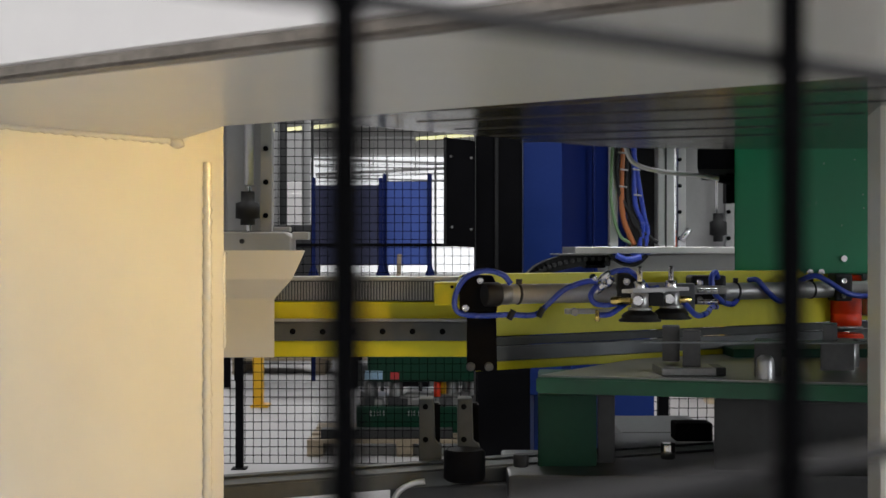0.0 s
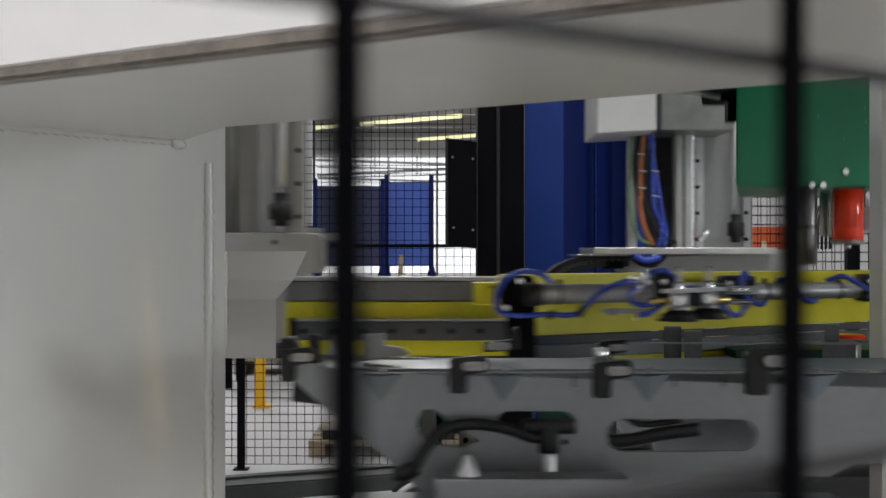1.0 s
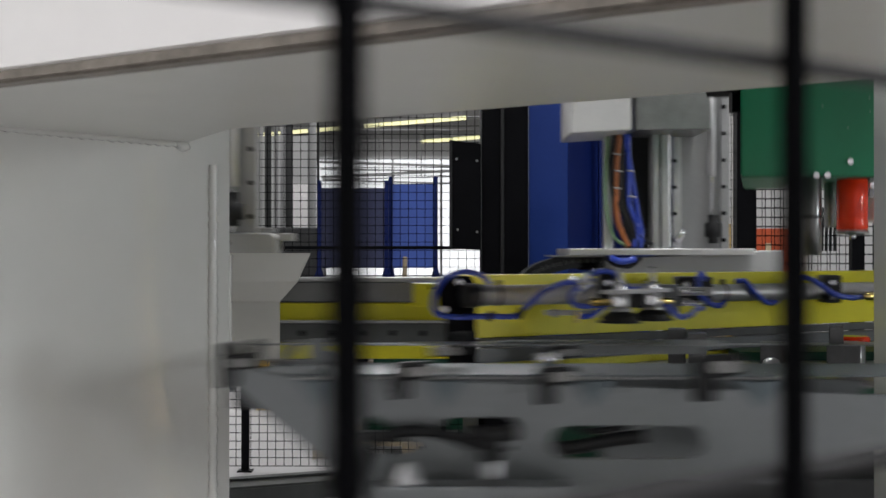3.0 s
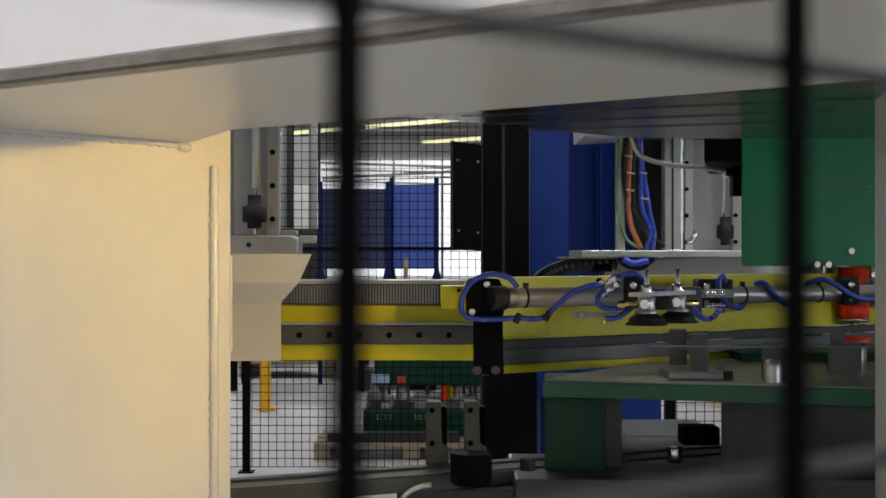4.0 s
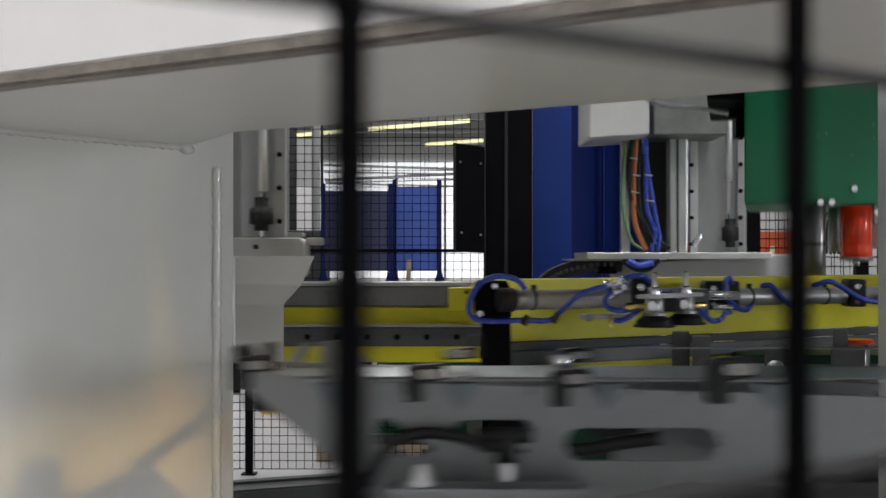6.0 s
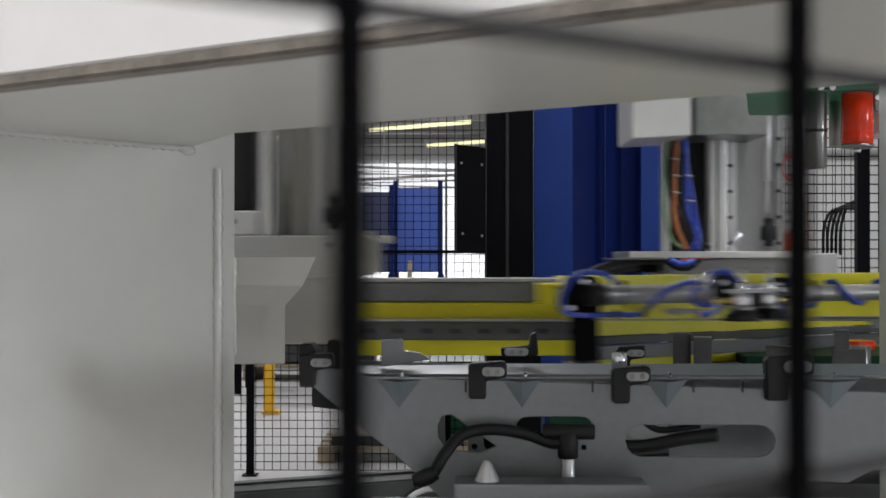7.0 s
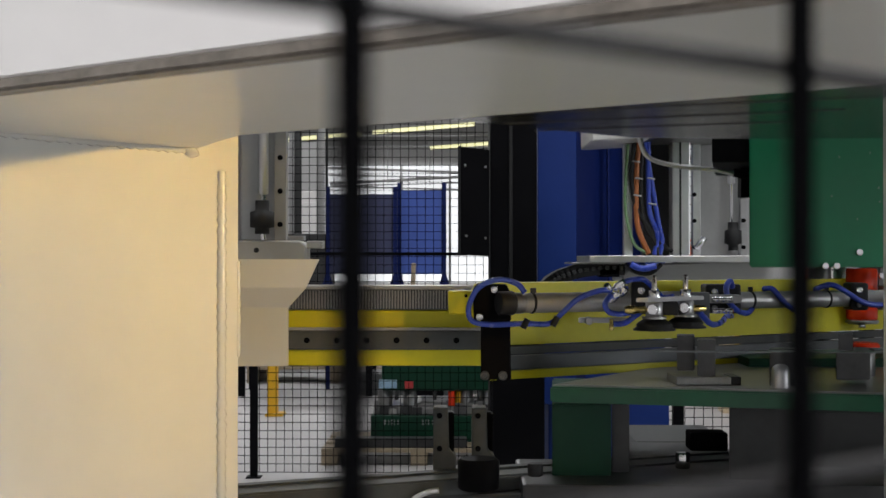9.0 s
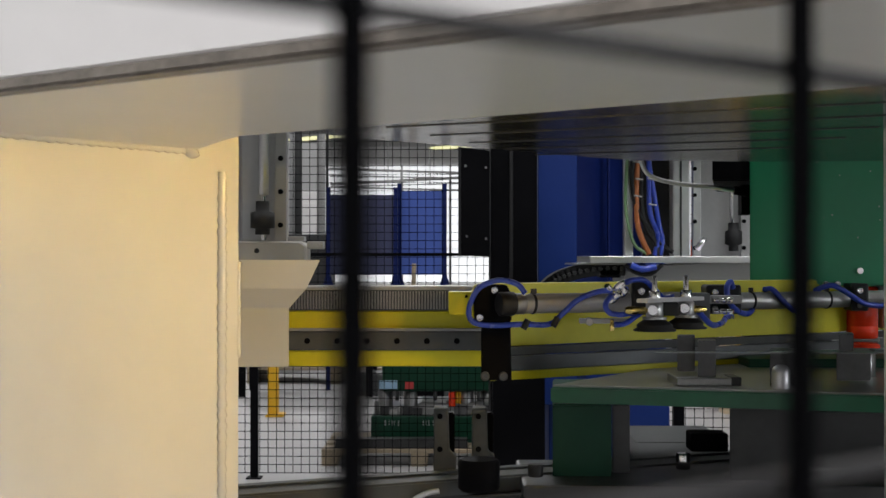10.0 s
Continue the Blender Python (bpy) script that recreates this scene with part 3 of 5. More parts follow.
for a, b in ((0.527, 0.602), (0.886, 0.926), (1.055, 1.085)):
    y = back((a + b) / 2).y
    j = part("joint_clamp", box(a, b, y - 0.035, y + 0.03, BZ - 0.026, BZ + 0.036, 0.006), "rubber", grip, "black cast joint clamp")
    bolt((a + 0.018, y - 0.035, BZ + 0.020), 0.0075, j)
    bolt((a + 0.018, y - 0.035, BZ - 0.014), 0.0055, j, material="steel")


def cup(x, y, z):
    """A vacuum cup with a faceted fitting, a stud and nut through the carrying bar."""
    c = part("vacuum_cup", turned((x, y, z - 0.005), (x, y, z + 0.016), [(0, 0.0345), (0.10, 0.0355), (0.28, 0.029), (0.42, 0.0305), (0.62, 0.027), (1, 0.014)], 28), "rubber", grip, "black rubber vacuum cup")
    part("cup_plate", turned((x, y, z + 0.014), (x, y, z + 0.018), [(0, 0.020), (1, 0.020)], 24), "steel", c)
    part("cup_fitting", turned((x, y, z + 0.016), (x, y, z + 0.042), [(0, 0.0125), (0.08, 0.0145), (0.92, 0.0145), (1, 0.012)], 8), "alu", c)
    part("port", turned((x - 0.004, y - 0.013, z + 0.030), (x - 0.006, y - 0.020, z + 0.030), [(0, 0.0095), (0.8, 0.0095), (1, 0.008)], 14), "chrome", c)
    part("stud", turned((x, y, z + 0.042), (x, y, z + 0.086), [(0, 0.0045), (0.95, 0.0045), (1, 0.003)], 12), "chrome", c)
    part("nut", turned((x, y, z + 0.051), (x, y, z + 0.061), [(0, 0.0098), (0.85, 0.0098), (1, 0.0085)], 6), "chrome", c)
    part("washer", turned((x, y, z + 0.049), (x, y, z + 0.051), [(0, 0.0125), (1, 0.0125)], 18), "chrome", c)


def fitting(a, b, r):
    """A brass push-in fitting from a to b."""
    return part("push_fitting", turned(a, b, [(0, r * 0.7), (0.15, r), (0.5, r), (0.56, r * 0.82), (0.9, r * 0.82), (1, r * 0.6)], 14), "brass", grip, "brass push-in fitting")


CZ = 1.1355
for x, y in ((0.325, 2.09), (0.390, 2.165), (1.035, 2.86), (1.12, 2.95)):
    cup(x, y, CZ if x < 0.5 else CZ - 0.014)
d = Vector((0.065, 0.075)).normalized()
w = Vector((d.y, -d.x)) * 0.011
for (x0, y0), (x1, y1), z in (((0.300, 2.062), (0.418, 2.196), CZ + 0.0425), ((1.005, 2.825), (1.15, 2.985), CZ + 0.0285)):
    part("cup_bar", slab([(x0 - w.x, y0 - w.y), (x1 - w.x, y1 - w.y), (x1 + w.x, y1 + w.y), (x0 + w.x, y0 + w.y)], z, z + 0.0065, 0.001), "alu", grip)
part("bar_arm", box(0.345, 0.372, 2.13, 2.28, CZ + 0.018, CZ + 0.041, 0.003), "rubber", grip)
part("bar_arm", box(1.07, 1.10, 2.90, 2.99, CZ + 0.004, CZ + 0.027, 0.003), "rubber", grip)
fitting((0.276, 2.088, CZ + 0.029), (0.312, 2.090, CZ + 0.029), 0.0072)
fitting((0.402, 2.165, CZ + 0.028), (0.425, 2.168, CZ + 0.028), 0.0065)
fitting((0.97, 2.845, CZ + 0.012), (1.02, 2.86, CZ + 0.012), 0.0095)
fitting((1.16, 2.92, CZ + 0.006), (1.20, 2.93, CZ + 0.006), 0.0105)
fitting((0.262, 2.15, TZ - 0.046), (0.262, 2.15, TZ - 0.026), 0.0042)
ej = part("ejector_block", box(0.43, 0.49, 2.46, 2.50, TZ - 0.045, TZ + 0.010, 0.002), "railgrey", grip, "grey vacuum ejector block")
part("ejector_rail", box(0.34, 0.56, 2.49, 2.53, TZ - 0.012, TZ + 0.004, 0.002), "tube", ej)
for i in range(3):
    for z in (-0.026, -0.004):
        part("push_fitting", rod((0.497 + 0.014 * i, 2.47, TZ + z), (0.508 + 0.014 * i, 2.465, TZ + z), 0.0052, 12), "chrome", ej)
part("valve_arm", box(0.212, 0.296, 2.2, 2.215, TZ - 0.036, TZ - 0.027, 0.002), "tube", grip)
part("valve_knob", rod((0.228, 2.185, TZ - 0.032), (0.228, 2.205, TZ - 0.032), 0.007, 14), "steel", grip)
for x, dz, dx in ((0.258, 0.024, -0.004), (0.276, 0.030, 0.008), (0.268, 0.010, 0.006), (0.283, 0.020, 0.004)):
    part("elbow_fitting", turned((x - dx, 2.165, TZ + dz - 0.007), (x + dx, 2.155, TZ + dz + 0.007), [(0, 0.005), (0.3, 0.0068), (0.7, 0.0068), (1, 0.0055)], 12), "chrome", grip)
HY = 2.14
part("air_hose", hose([(0.115, HY, TZ + 0.018), (0.100, HY, TZ + 0.034), (0.068, HY, TZ + 0.040), (0.036, HY, TZ + 0.026), (0.020, HY, TZ - 0.006), (0.026, HY, TZ - 0.030), (0.06, HY, TZ - 0.036), (0.11, HY, TZ - 0.034), (0.155, HY, TZ - 0.034),
                       (0.178, HY, TZ - 0.016), (0.205, HY, TZ + 0.008), (0.24, HY + .01, TZ + 0.021), (0.262, HY + .02, TZ + 0.022)], 0.0048), "hose", grip, "glossy blue air hose")
part("air_hose", hose([(0.262, HY + .02, TZ + 0.014), (0.250, HY, TZ + 0.0), (0.256, HY, TZ - 0.014), (0.275, HY, TZ - 0.018), (0.297, HY + .02, TZ - 0.016)], 0.0048), "hose", grip)
part("air_hose", hose([(0.283, HY + .03, TZ + 0.034), (0.300, HY + .03, TZ + 0.040), (0.322, HY + .04, TZ + 0.039), (0.345, HY + .07, TZ + 0.022), (0.362, HY + .09, TZ + 0.008), (0.378, HY + .08, TZ + 0.010)], 0.0048), "hose", grip)
part("air_hose", hose([(0.262, HY + .02, TZ - 0.036), (0.285, HY + .02, TZ - 0.034), (0.305, HY + .03, TZ - 0.022), (0.318, HY + .05, TZ - 0.016)], 0.0048), "hose", grip)
part("air_hose", hose([(0.412, 2.18, TZ - 0.012), (0.45, 2.25, TZ - 0.040), (0.49, 2.35, TZ - 0.042), (0.54, 2.55, BZ - 0.026), (0.575, 2.66, BZ - 0.030)], 0.0052), "hose", grip)
for pts in (((0.583, 0.030, -0.045), (0.576, 0.043, -0.050), (0.566, 0.030, -0.055), (0.572, 0.000, -0.055), (0.595, -0.020, -0.045), (0.622, -0.026, -0.03), (0.642, -0.018, 0.0)),
            ((0.672, 0.024, 0.006), (0.686, 0.024, -0.020), (0.708, 0.000, -0.030), (0.735, -0.020, -0.024), (0.765, -0.023, 0.0), (0.785, -0.012, 0.02)),
            ((0.800, 0.020, 0.01), (0.832, 0.032, -0.02), (0.862, 0.020, -0.035), (0.905, -0.006, -0.05), (0.945, -0.014, -0.055), (0.972, -0.013, -0.06)),
            ((1.075, 0.030, -0.04), (1.068, 0.040, -0.05), (1.060, 0.020, -0.055), (1.075, -0.015, -0.05)),
            ((1.125, -0.016, -0.03), (1.145, 0.0, -0.032), (1.170, 0.022, -0.02), (1.20, 0.028, 0.0))):
    part("air_hose", hose([back(*p) for p in pts], 0.0062), "hose", grip)
for p in ((0.115, HY - .004, TZ - 0.034), (0.165, HY - .004, TZ - 0.030)):
    part("cable_tie", rod(Vector(p) + Vector((-.004, 0, -.008)), Vector(p) + Vector((.004, 0, .008)), 0.0056, 10), "rubber", grip)

# ---------- lift axis over the far end ----------
far = thing("lift_axis", (0.8729, 4.7, 1.1577), "grey lift axis with cables on the transfer beam", "lift axis", "lift axes")
part("base", prism([(0.6106, 1.2185), (1.2757, 1.2521), (1.2757, 1.1619), (0.6106, 1.1619)], 4.68, 5.0, 0.004), "lightgrey", far)
part("base_plate", box(0.4805, 1.1521, 4.6, 5.1, 1.2336, 1.2582, 0.003), "alu", far)
part("thin_tray", box(0.4166, 0.6146, 4.62, 4.92, 1.2273, 1.2335, 0.001), "steel", far)
part("profile", box(0.6216, 0.6532, 4.72, 4.77, 1.2584, 1.8421, 0.003), "alu", far)
part("rear_panel", box(0.7248, 0.8397, 4.95, 4.98, 1.2588, 1.871, 0.003), "rubber", far)
part("column", box(0.8058, 0.8737, 4.75, 4.83, 1.2585, 1.8459, 0.006), "alu", far)
part("column_groove", box(0.8325, 0.8388, 4.745, 4.751, 1.2585, 1.8452, 0), "darksteel", far)
part("carriage_plate", box(0.9199, 1.1195, 4.86, 4.92, 1.2587, 1.9465, 0.003), "greypaint", far)
part("hole_strip", box(0.8989, 0.9291, 4.84, 4.87, 1.2586, 1.9436, 0.002), "alu", far)
part("hole_strip", box(1.0714, 1.0993, 4.8, 4.83, 1.2586, 1.9379, 0.002), "greypaint", far)
for u in (1207, 1290):
    for i in range(7):
        v = 140 + i * 47
        part("slot_hole", rod((across(u, 4.79), 4.805 if u > 1250 else 4.842, level(v, 4.79)), (across(u, 4.79), 4.79 if u > 1250 else 4.832, level(v, 4.79)), 0.008, 10), "black", far)
part("piston_rod", rod((1.0285, 4.76, 1.8684), (1.0285, 4.76, 1.369), 0.006), "chrome", far)
part("cylinder_tube", rod((1.0285, 4.76, 1.9321), (1.0285, 4.76, 1.5284), 0.014), "alu", far)
part("damper", turned((1.0305, 4.74, 1.2775), (1.0305, 4.74, 1.3833), [(0, 0.018), (0.2, 0.018), (0.25, 0.032), (0.7, 0.032), (0.75, 0.02), (1, 0.02)], 18), "rubber", far, "black damper knob")
part("fitting", rod((0.8854, 4.7, 1.2836), (0.9148, 4.7, 1.3255), 0.012), "chrome", far)
part("sheet_box", prism([(0.4781, 1.935), (0.6911, 1.935), (0.6911, 1.6779), (0.4781, 1.6658)], 4.50, 4.9, 0.004), "sheetmetal", far, "folded sheet metal box")
part("sheet_box_side", prism([(0.7146, 1.9503), (0.9816, 1.9503), (0.9816, 1.6833), (0.7146, 1.6833)], 4.55, 4.86, 0.004), "steel", far)
for mt, r, pts in (("cable_green", 0.006, ((1086, 240), (1082, 300), (1082, 360), (1096, 415), (1118, 432))),
                   ("cable_orange", 0.0105, ((1106, 236), (1102, 280), (1100, 340), (1104, 390), (1122, 434))),
                   ("rubber", 0.009, ((1098, 236), (1092, 290), (1100, 350), (1128, 400), (1140, 436))),
                   ("hose", 0.0095, ((1122, 236), (1122, 300), (1124, 360), (1138, 400), (1132, 436))),
                   ("hose", 0.009, ((1116, 236), (1128, 310), (1140, 380), (1146, 410), (1142, 436))),
                   ("rubber", 0.008, ((1112, 236), (1108, 320), (1118, 390), (1150, 420), (1164, 430)))):
    part("cable", hose([(across(u, 4.7), 4.7, level(v, 4.7)) for u, v in pts], r, 8), mt, far)
for u, v in ((1100, 270), (1104, 300), (1102, 330), (1128, 345), (1126, 300)):
    part("cable_tie", rod((across(u - 7, 4.68), 4.67, level(v, 4.68)), (across(u + 7, 4.68), 4.67, level(v + 2, 4.68)), 0.0035, 8), "lightgrey", far)
part("cable_loop", hose([(0.6105, 4.62, 1.2273), (0.6518, 4.62, 1.1984), (0.7033, 4.62, 1.1943), (0.7446, 4.62, 1.2273)], 0.008), "rubber", far)
part("cable_loop", hose([(0.6284, 4.6, 1.2274), (0.6695, 4.6, 1.211), (0.7208, 4.6, 1.2212)], 0.012), "hose", far)
part("plug_block", box(0.5199, 0.5966, 4.64, 4.74, 1.1796, 1.2251, 0.004), "black", far)
for i in range(17):
    a = math.pi * (0.46 + 0.54 * i / 16)
    cx, cz = 0.57 + 0.245 * math.cos(a), 1.122 + 0.092 * math.sin(a)
    ta = math.atan2(0.092 * math.cos(a), -0.245 * math.sin(a))
    q = [(cx + px * math.cos(ta) - pz * math.sin(ta), cz + px * math.sin(ta) + pz * math.cos(ta)) for px, pz in ((-0.0165, -0.026), (0.0165, -0.026), (0.0135, 0.026), (-0.0135, 0.026))]
    link = part("chain_link", prism(q, 4.64, 4.76, 0.002), "rubber", far)
    part("link_pin", rod((cx, 4.640, cz), (cx, 4.634, cz), 0.008, 10), "darksteel", link)

rail = thing("support_rail", (1.2925, 4.7, 1.1262), "dark steel support rail on legs under the lift axis", "rail")
part("rail", box(0.62, 2.3018, 4.62, 5.02, 1.0458, 1.1221, 0.004), "darksteel", rail)
for u in (1335, 1850):
    part("leg", box(across(u, 4.7) - 0.05, across(u, 4.7) + 0.05, 4.72, 4.92, 0, (-1.617, 4.62, 1.0458)[2], 0.004), "darksteel", rail)

# ---------- lift axis on the near end with its carriage housing ----------
near = thing("lift_axis", (-0.43, 2.93, 1.03), "grey lift axis with carriage housing on the transfer beam", "lift axis", "lift axes")
part("housing", prism([(-0.81, 1.2904), (-0.365, 1.2904), (-0.351, 1.279), (-0.351, 1.205), (-0.361, 1.196), (-0.386, 1.194), (-0.389, 1.13), (-0.405, 1.10), (-0.408, 1.031), (-0.81, 1.031)], 2.93, 3.02, 0.004), "lightgrey", near)
part("housing_fold", prism([(-0.60, 1.196), (-0.388, 1.196), (-0.391, 1.188), (-0.60, 1.188)], 2.925, 2.931, 0.001), "lightgrey", near)
part("side_lug", box(-0.352, -0.314, 2.95, 3.00, 1.272, 1.290, 0.003), "lightgrey", near)
part("top_lug", box(-0.43, -0.36, 2.97, 3.01, 1.291, 1.302, 0.002), "greypaint", near)
bolt((-0.465, 2.93, 1.268), 0.006, near, material="darksteel")
part("bore_plate", box(-0.757, -0.727, 2.95, 2.99, 1.291, 1.80, 0.003), "alu", near)
part("bore_groove", box(-0.744, -0.740, 2.947, 2.951, 1.291, 1.80, 0), "darksteel", near)
mo = part("motor", box(-0.722, -0.650, 2.95, 3.04, 1.352, 1.566, 0.014), "rubber", near, "dark ribbed motor")
for x in (-0.714, -0.672, -0.662):
    part("motor_rib", box(x, x + 0.005, 2.945, 2.952, 1.362, 1.556, 0.001), "rubber", mo)
part("motor_cap", box(-0.700, -0.665, 2.96, 3.02, 1.565, 1.625, 0.006), "darkgrey", near)
part("motor_foot", box(-0.724, -0.637, 2.94, 3.03, 1.291, 1.350, 0.004), "alu", near)
bolt((-0.700, 2.94, 1.325), 0.007, near, material="black")
part("profile", box(-0.632, -0.604, 2.94, 2.99, 1.291, 1.80, 0.003), "alu", near)
part("rail_stop", box(-0.652, -0.612, 2.92, 2.945, 1.600, 1.645, 0.003), "alu", near)
part("column", box(-0.600, -0.470, 3.00, 3.06, 1.291, 1.80, 0.004), "greypaint", near)
part("column_rail", rod((-0.575, 2.99, 1.293), (-0.575, 2.99, 1.80), 0.012, 16), "steel", near)
part("carriage_plate", box(-0.510, -0.420, 2.98, 3.02, 1.291, 1.80, 0.003), "greypaint", near)
part("hole_strip", box(-0.427, -0.399, 2.95, 2.985, 1.291, 1.80, 0.002), "lightgrey", near)
for i in range(6):
    part("slot_hole", rod((-0.413, 2.952, 1.328 + i * 0.078), (-0.413, 2.945, 1.328 + i * 0.078), 0.0062, 12), "black", near)
part("cylinder_tube", rod((-0.449, 2.93, 1.80), (-0.449, 2.93, 1.398), 0.0115), "alu", near)
part("piston_rod", rod((-0.449, 2.93, 1.41), (-0.449, 2.93, 1.292), 0.0065), "chrome", near)
part("damper", turned((-0.449, 2.91, 1.305), (-0.449, 2.91, 1.382), [(0, 0.017), (0.18, 0.017), (0.2, 0.028), (0.65, 0.028), (0.7, 0.016), (1, 0.016)], 18), "rubber", near, "black damper knob")

# ---------- blank on the die ----------
def sheet(name, at):
    """A thin formed sheet with a raised rim and two openings."""
    t = thing(name, at, "thin bare sheet steel pressing lying flat", "sheet metal part", "sheet pressings")
    x, y, z = at
    # a narrow nose that widens towards the far end, with rounded corners
    half = [(-0.37, 0.0), (-0.35, 0.012), (-0.20, 0.022), (-0.05, 0.05), (0.10, 0.082), (0.30, 0.10), (0.36, 0.092), (0.37, 0.07)]
    out = [(x + a, y + 0.05 + b) for a, b in half] + [(x + a, y + 0.05 - 0.35 * b) for a, b in half[:0:-1]]
    part("panel", slab(out, z, z + 0.0020, 0.0005), "plate", t)
    part("flange", box(x + 0.10, x + 0.33, y + 0.030, y + 0.034, z - 0.012, z + 0.001, 0.001), "plate", t)
    part("rib", box(x + 0.02, x + 0.28, y + 0.06, y + 0.085, z + 0.002, z + 0.006, 0.0015), "plate", t)
    return t


feed = thing("feed_table", (2.45, 2.9, 0), "plain grey feed table beside the press", "table")
part("tabletop", box(1.45, 2.85, 2.30, 3.05, 1.058, 1.0815, 0.003), "greypaint", feed)
for x in (1.62, 2.81):
    for y in (2.36, 3.01):
        part("leg", box(x - 0.02, x + 0.02, y - 0.02, y + 0.02, 0, 1.058, 0.003), "darkgrey", feed)
outfeed = thing("outfeed_table", (-1.27, 1.53, 0), "plain grey outfeed table beside the press", "table")
part("tabletop", box(-1.50, -1.05, 1.38, 1.68, 1.03, 1.0515, 0.003), "greypaint", outfeed)
for x in (-1.47, -1.08):
    for y in (1.41, 1.65):
        part("leg", box(x - 0.02, x + 0.02, y - 0.02, y + 0.02, 0, 1.03, 0.003), "darkgrey", outfeed)
SHEET = Vector((0.72, 2.20, 1.0825))
sheets = [sheet("sheet_pressing", SHEET) for _ in range(3)]

# ---------- shuttle tray ----------
SH = (0.0803, 1.55, 1.0293)
shu = thing("shuttle_tray", SH, "grey folded plate shuttle tray with black clamps and cable", "shuttle tray")
tray = [(510, 640), (522, 632), (640, 655), (1050, 664), (1480, 682), (1850, 690), (1760, 760), (1560, 800), (1480, 842), (1300, 832), (1130, 868), (760, 868), (690, 800), (600, 728), (535, 672)]
k = 1.55 / 2240
TR = lambda u, v: ((u - 784) * k, EYE - (v - 441) * k)
holes = [slot(*[(a - 784) * k for a in (1088, 1352)], EYE - (796 - 441) * k, EYE - (740 - 441) * k), slot(*[(a - 784) * k for a in (895, 1030)], EYE - (764 - 441) * k, EYE - (726 - 441) * k),
         [TR(756, 742), TR(764, 724), TR(780, 722), TR(860, 778), TR(830, 790), TR(770, 784), TR(757, 764)]]
part("front_plate", prism([TR(u, v) for u, v in tray], 1.55, 1.556, 0.0008, holes), "plate", shu)
part("back_plate", prism([TR(u, v) for u, v in ((560, 640), (1700, 680), (1640, 850), (1200, 850), (1190, 730), (700, 730))], 1.68, 1.686, 0.0008), "plate", shu)
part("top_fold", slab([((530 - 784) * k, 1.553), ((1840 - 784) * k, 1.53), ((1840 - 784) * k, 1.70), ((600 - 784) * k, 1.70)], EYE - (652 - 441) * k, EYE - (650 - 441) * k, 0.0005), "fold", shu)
part("fold_edge", box((640 - 784) * k, (1500 - 784) * k, 1.5465, 1.5495, EYE - (658 - 441) * k, EYE - (655 - 441) * k, 0.0005), "steel", shu)
part("floor_fold", slab([((640 - 784) * k, 1.40), ((1480 - 784) * k, 1.40), ((1480 - 784) * k, 1.55), ((640 - 784) * k, 1.55)], EYE - (872 - 441) * k, EYE - (868 - 441) * k, 0.0005), "plate", shu)
# pressed V ribs under the fold, shade of the hollows put into their colour
for u, w in ((688, 48), (905, 42), (1160, 46), (1450, 60)):
    bm = bmesh.new()
    a = [bm.verts.new(((u + s * w * 0.8 - 784) * k, 1.5495, EYE - (660 - 441) * k)) for s in (-1, 1)]
    b = bm.verts.new(((u - 784) * k, 1.549, EYE - (710 - 441) * k))
    c = bm.verts.new(((u - 784) * k, 1.543, EYE - (664 - 441) * k))
    for f in ((a[0], c, b), (c, a[1], b), (a[0], a[1], c), (a[0], b, a[1])):
        bm.faces.new(f)
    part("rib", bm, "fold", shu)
    part("rivet", turned(((u + 6 - 784) * k, 1.549, EYE - (652 - 441) * k), ((u + 6 - 784) * k, 1.543, EYE - (652 - 441) * k), [(0, 0.0035), (0.6, 0.0032), (1, 0.0012)], 12), "chrome", shu)
for u in (806, 1030, 1294, 918, 1208):
    part("tab_slot", box((u - 2 - 784) * k, (u + 2 - 784) * k, 1.5485, 1.551, EYE - (682 - 441) * k, EYE - (662 - 441) * k, 0), "darksteel", shu)


def clamp(u, v, s=1.0, dy=0.0):
    """A black jaw with a slotted adjusting plate."""
    y = 1.535 + dy
    q = lambda a, b: ((u + a * s - 784) * k, EYE - (v + b * s - 441) * k)
    c = part("clamp_jaw", prism([q(-22, -14), q(-16, -18), q(40, -22), q(46, -18), q(46, 6), q(10, 12), q(10, 42), q(6, 44), q(-20, 44)], y, y + 0.02, 0.002), "rubber", shu, "black clamp jaw")
    x0, z0 = q(2, 4)
    x1, z1 = q(42, -12)
    part("adjust_plate", prism(slot(x0, x1, z0, z1), y - 0.004, y + 0.001, 0.0008), "tube", c)
    for a in (12, 30):
        x, z = q(a, -4)
        part("screw", turned((x, y - 0.004, z), (x, y - 0.0065, z), [(0, 0.0032 * s), (0.8, 0.0032 * s), (1, 0.0026 * s), (1, 0.0016 * s), (0.3, 0.0015 * s)], 12), "steel", c)


clamp(832, 648)
clamp(1084, 656)
clamp(1358, 640, 1.25)
clamp(532, 632, 0.9)
part("stop_post", prism([TR(557, 594), TR(574, 592), TR(579, 600), TR(579, 645), TR(557, 645)], 1.575, 1.595, 0.002), "rubber", shu, "black stop post")
clamp(1110, 628, 0.8, 0.12)
# jaw that stands the other way round, on the far rim
jaw = part("clamp_jaw", prism([TR(874, 616), TR(928, 611), TR(930, 590), TR(942, 585), TR(945, 630), TR(876, 634)], 1.655, 1.675, 0.002), "rubber", shu, "black clamp jaw")
plate = part("adjust_plate", prism(slot(TR(880, 0)[0], TR(926, 0)[0], TR(0, 630)[1], TR(0, 615)[1]), 1.651, 1.656, 0.0008), "tube", jaw)
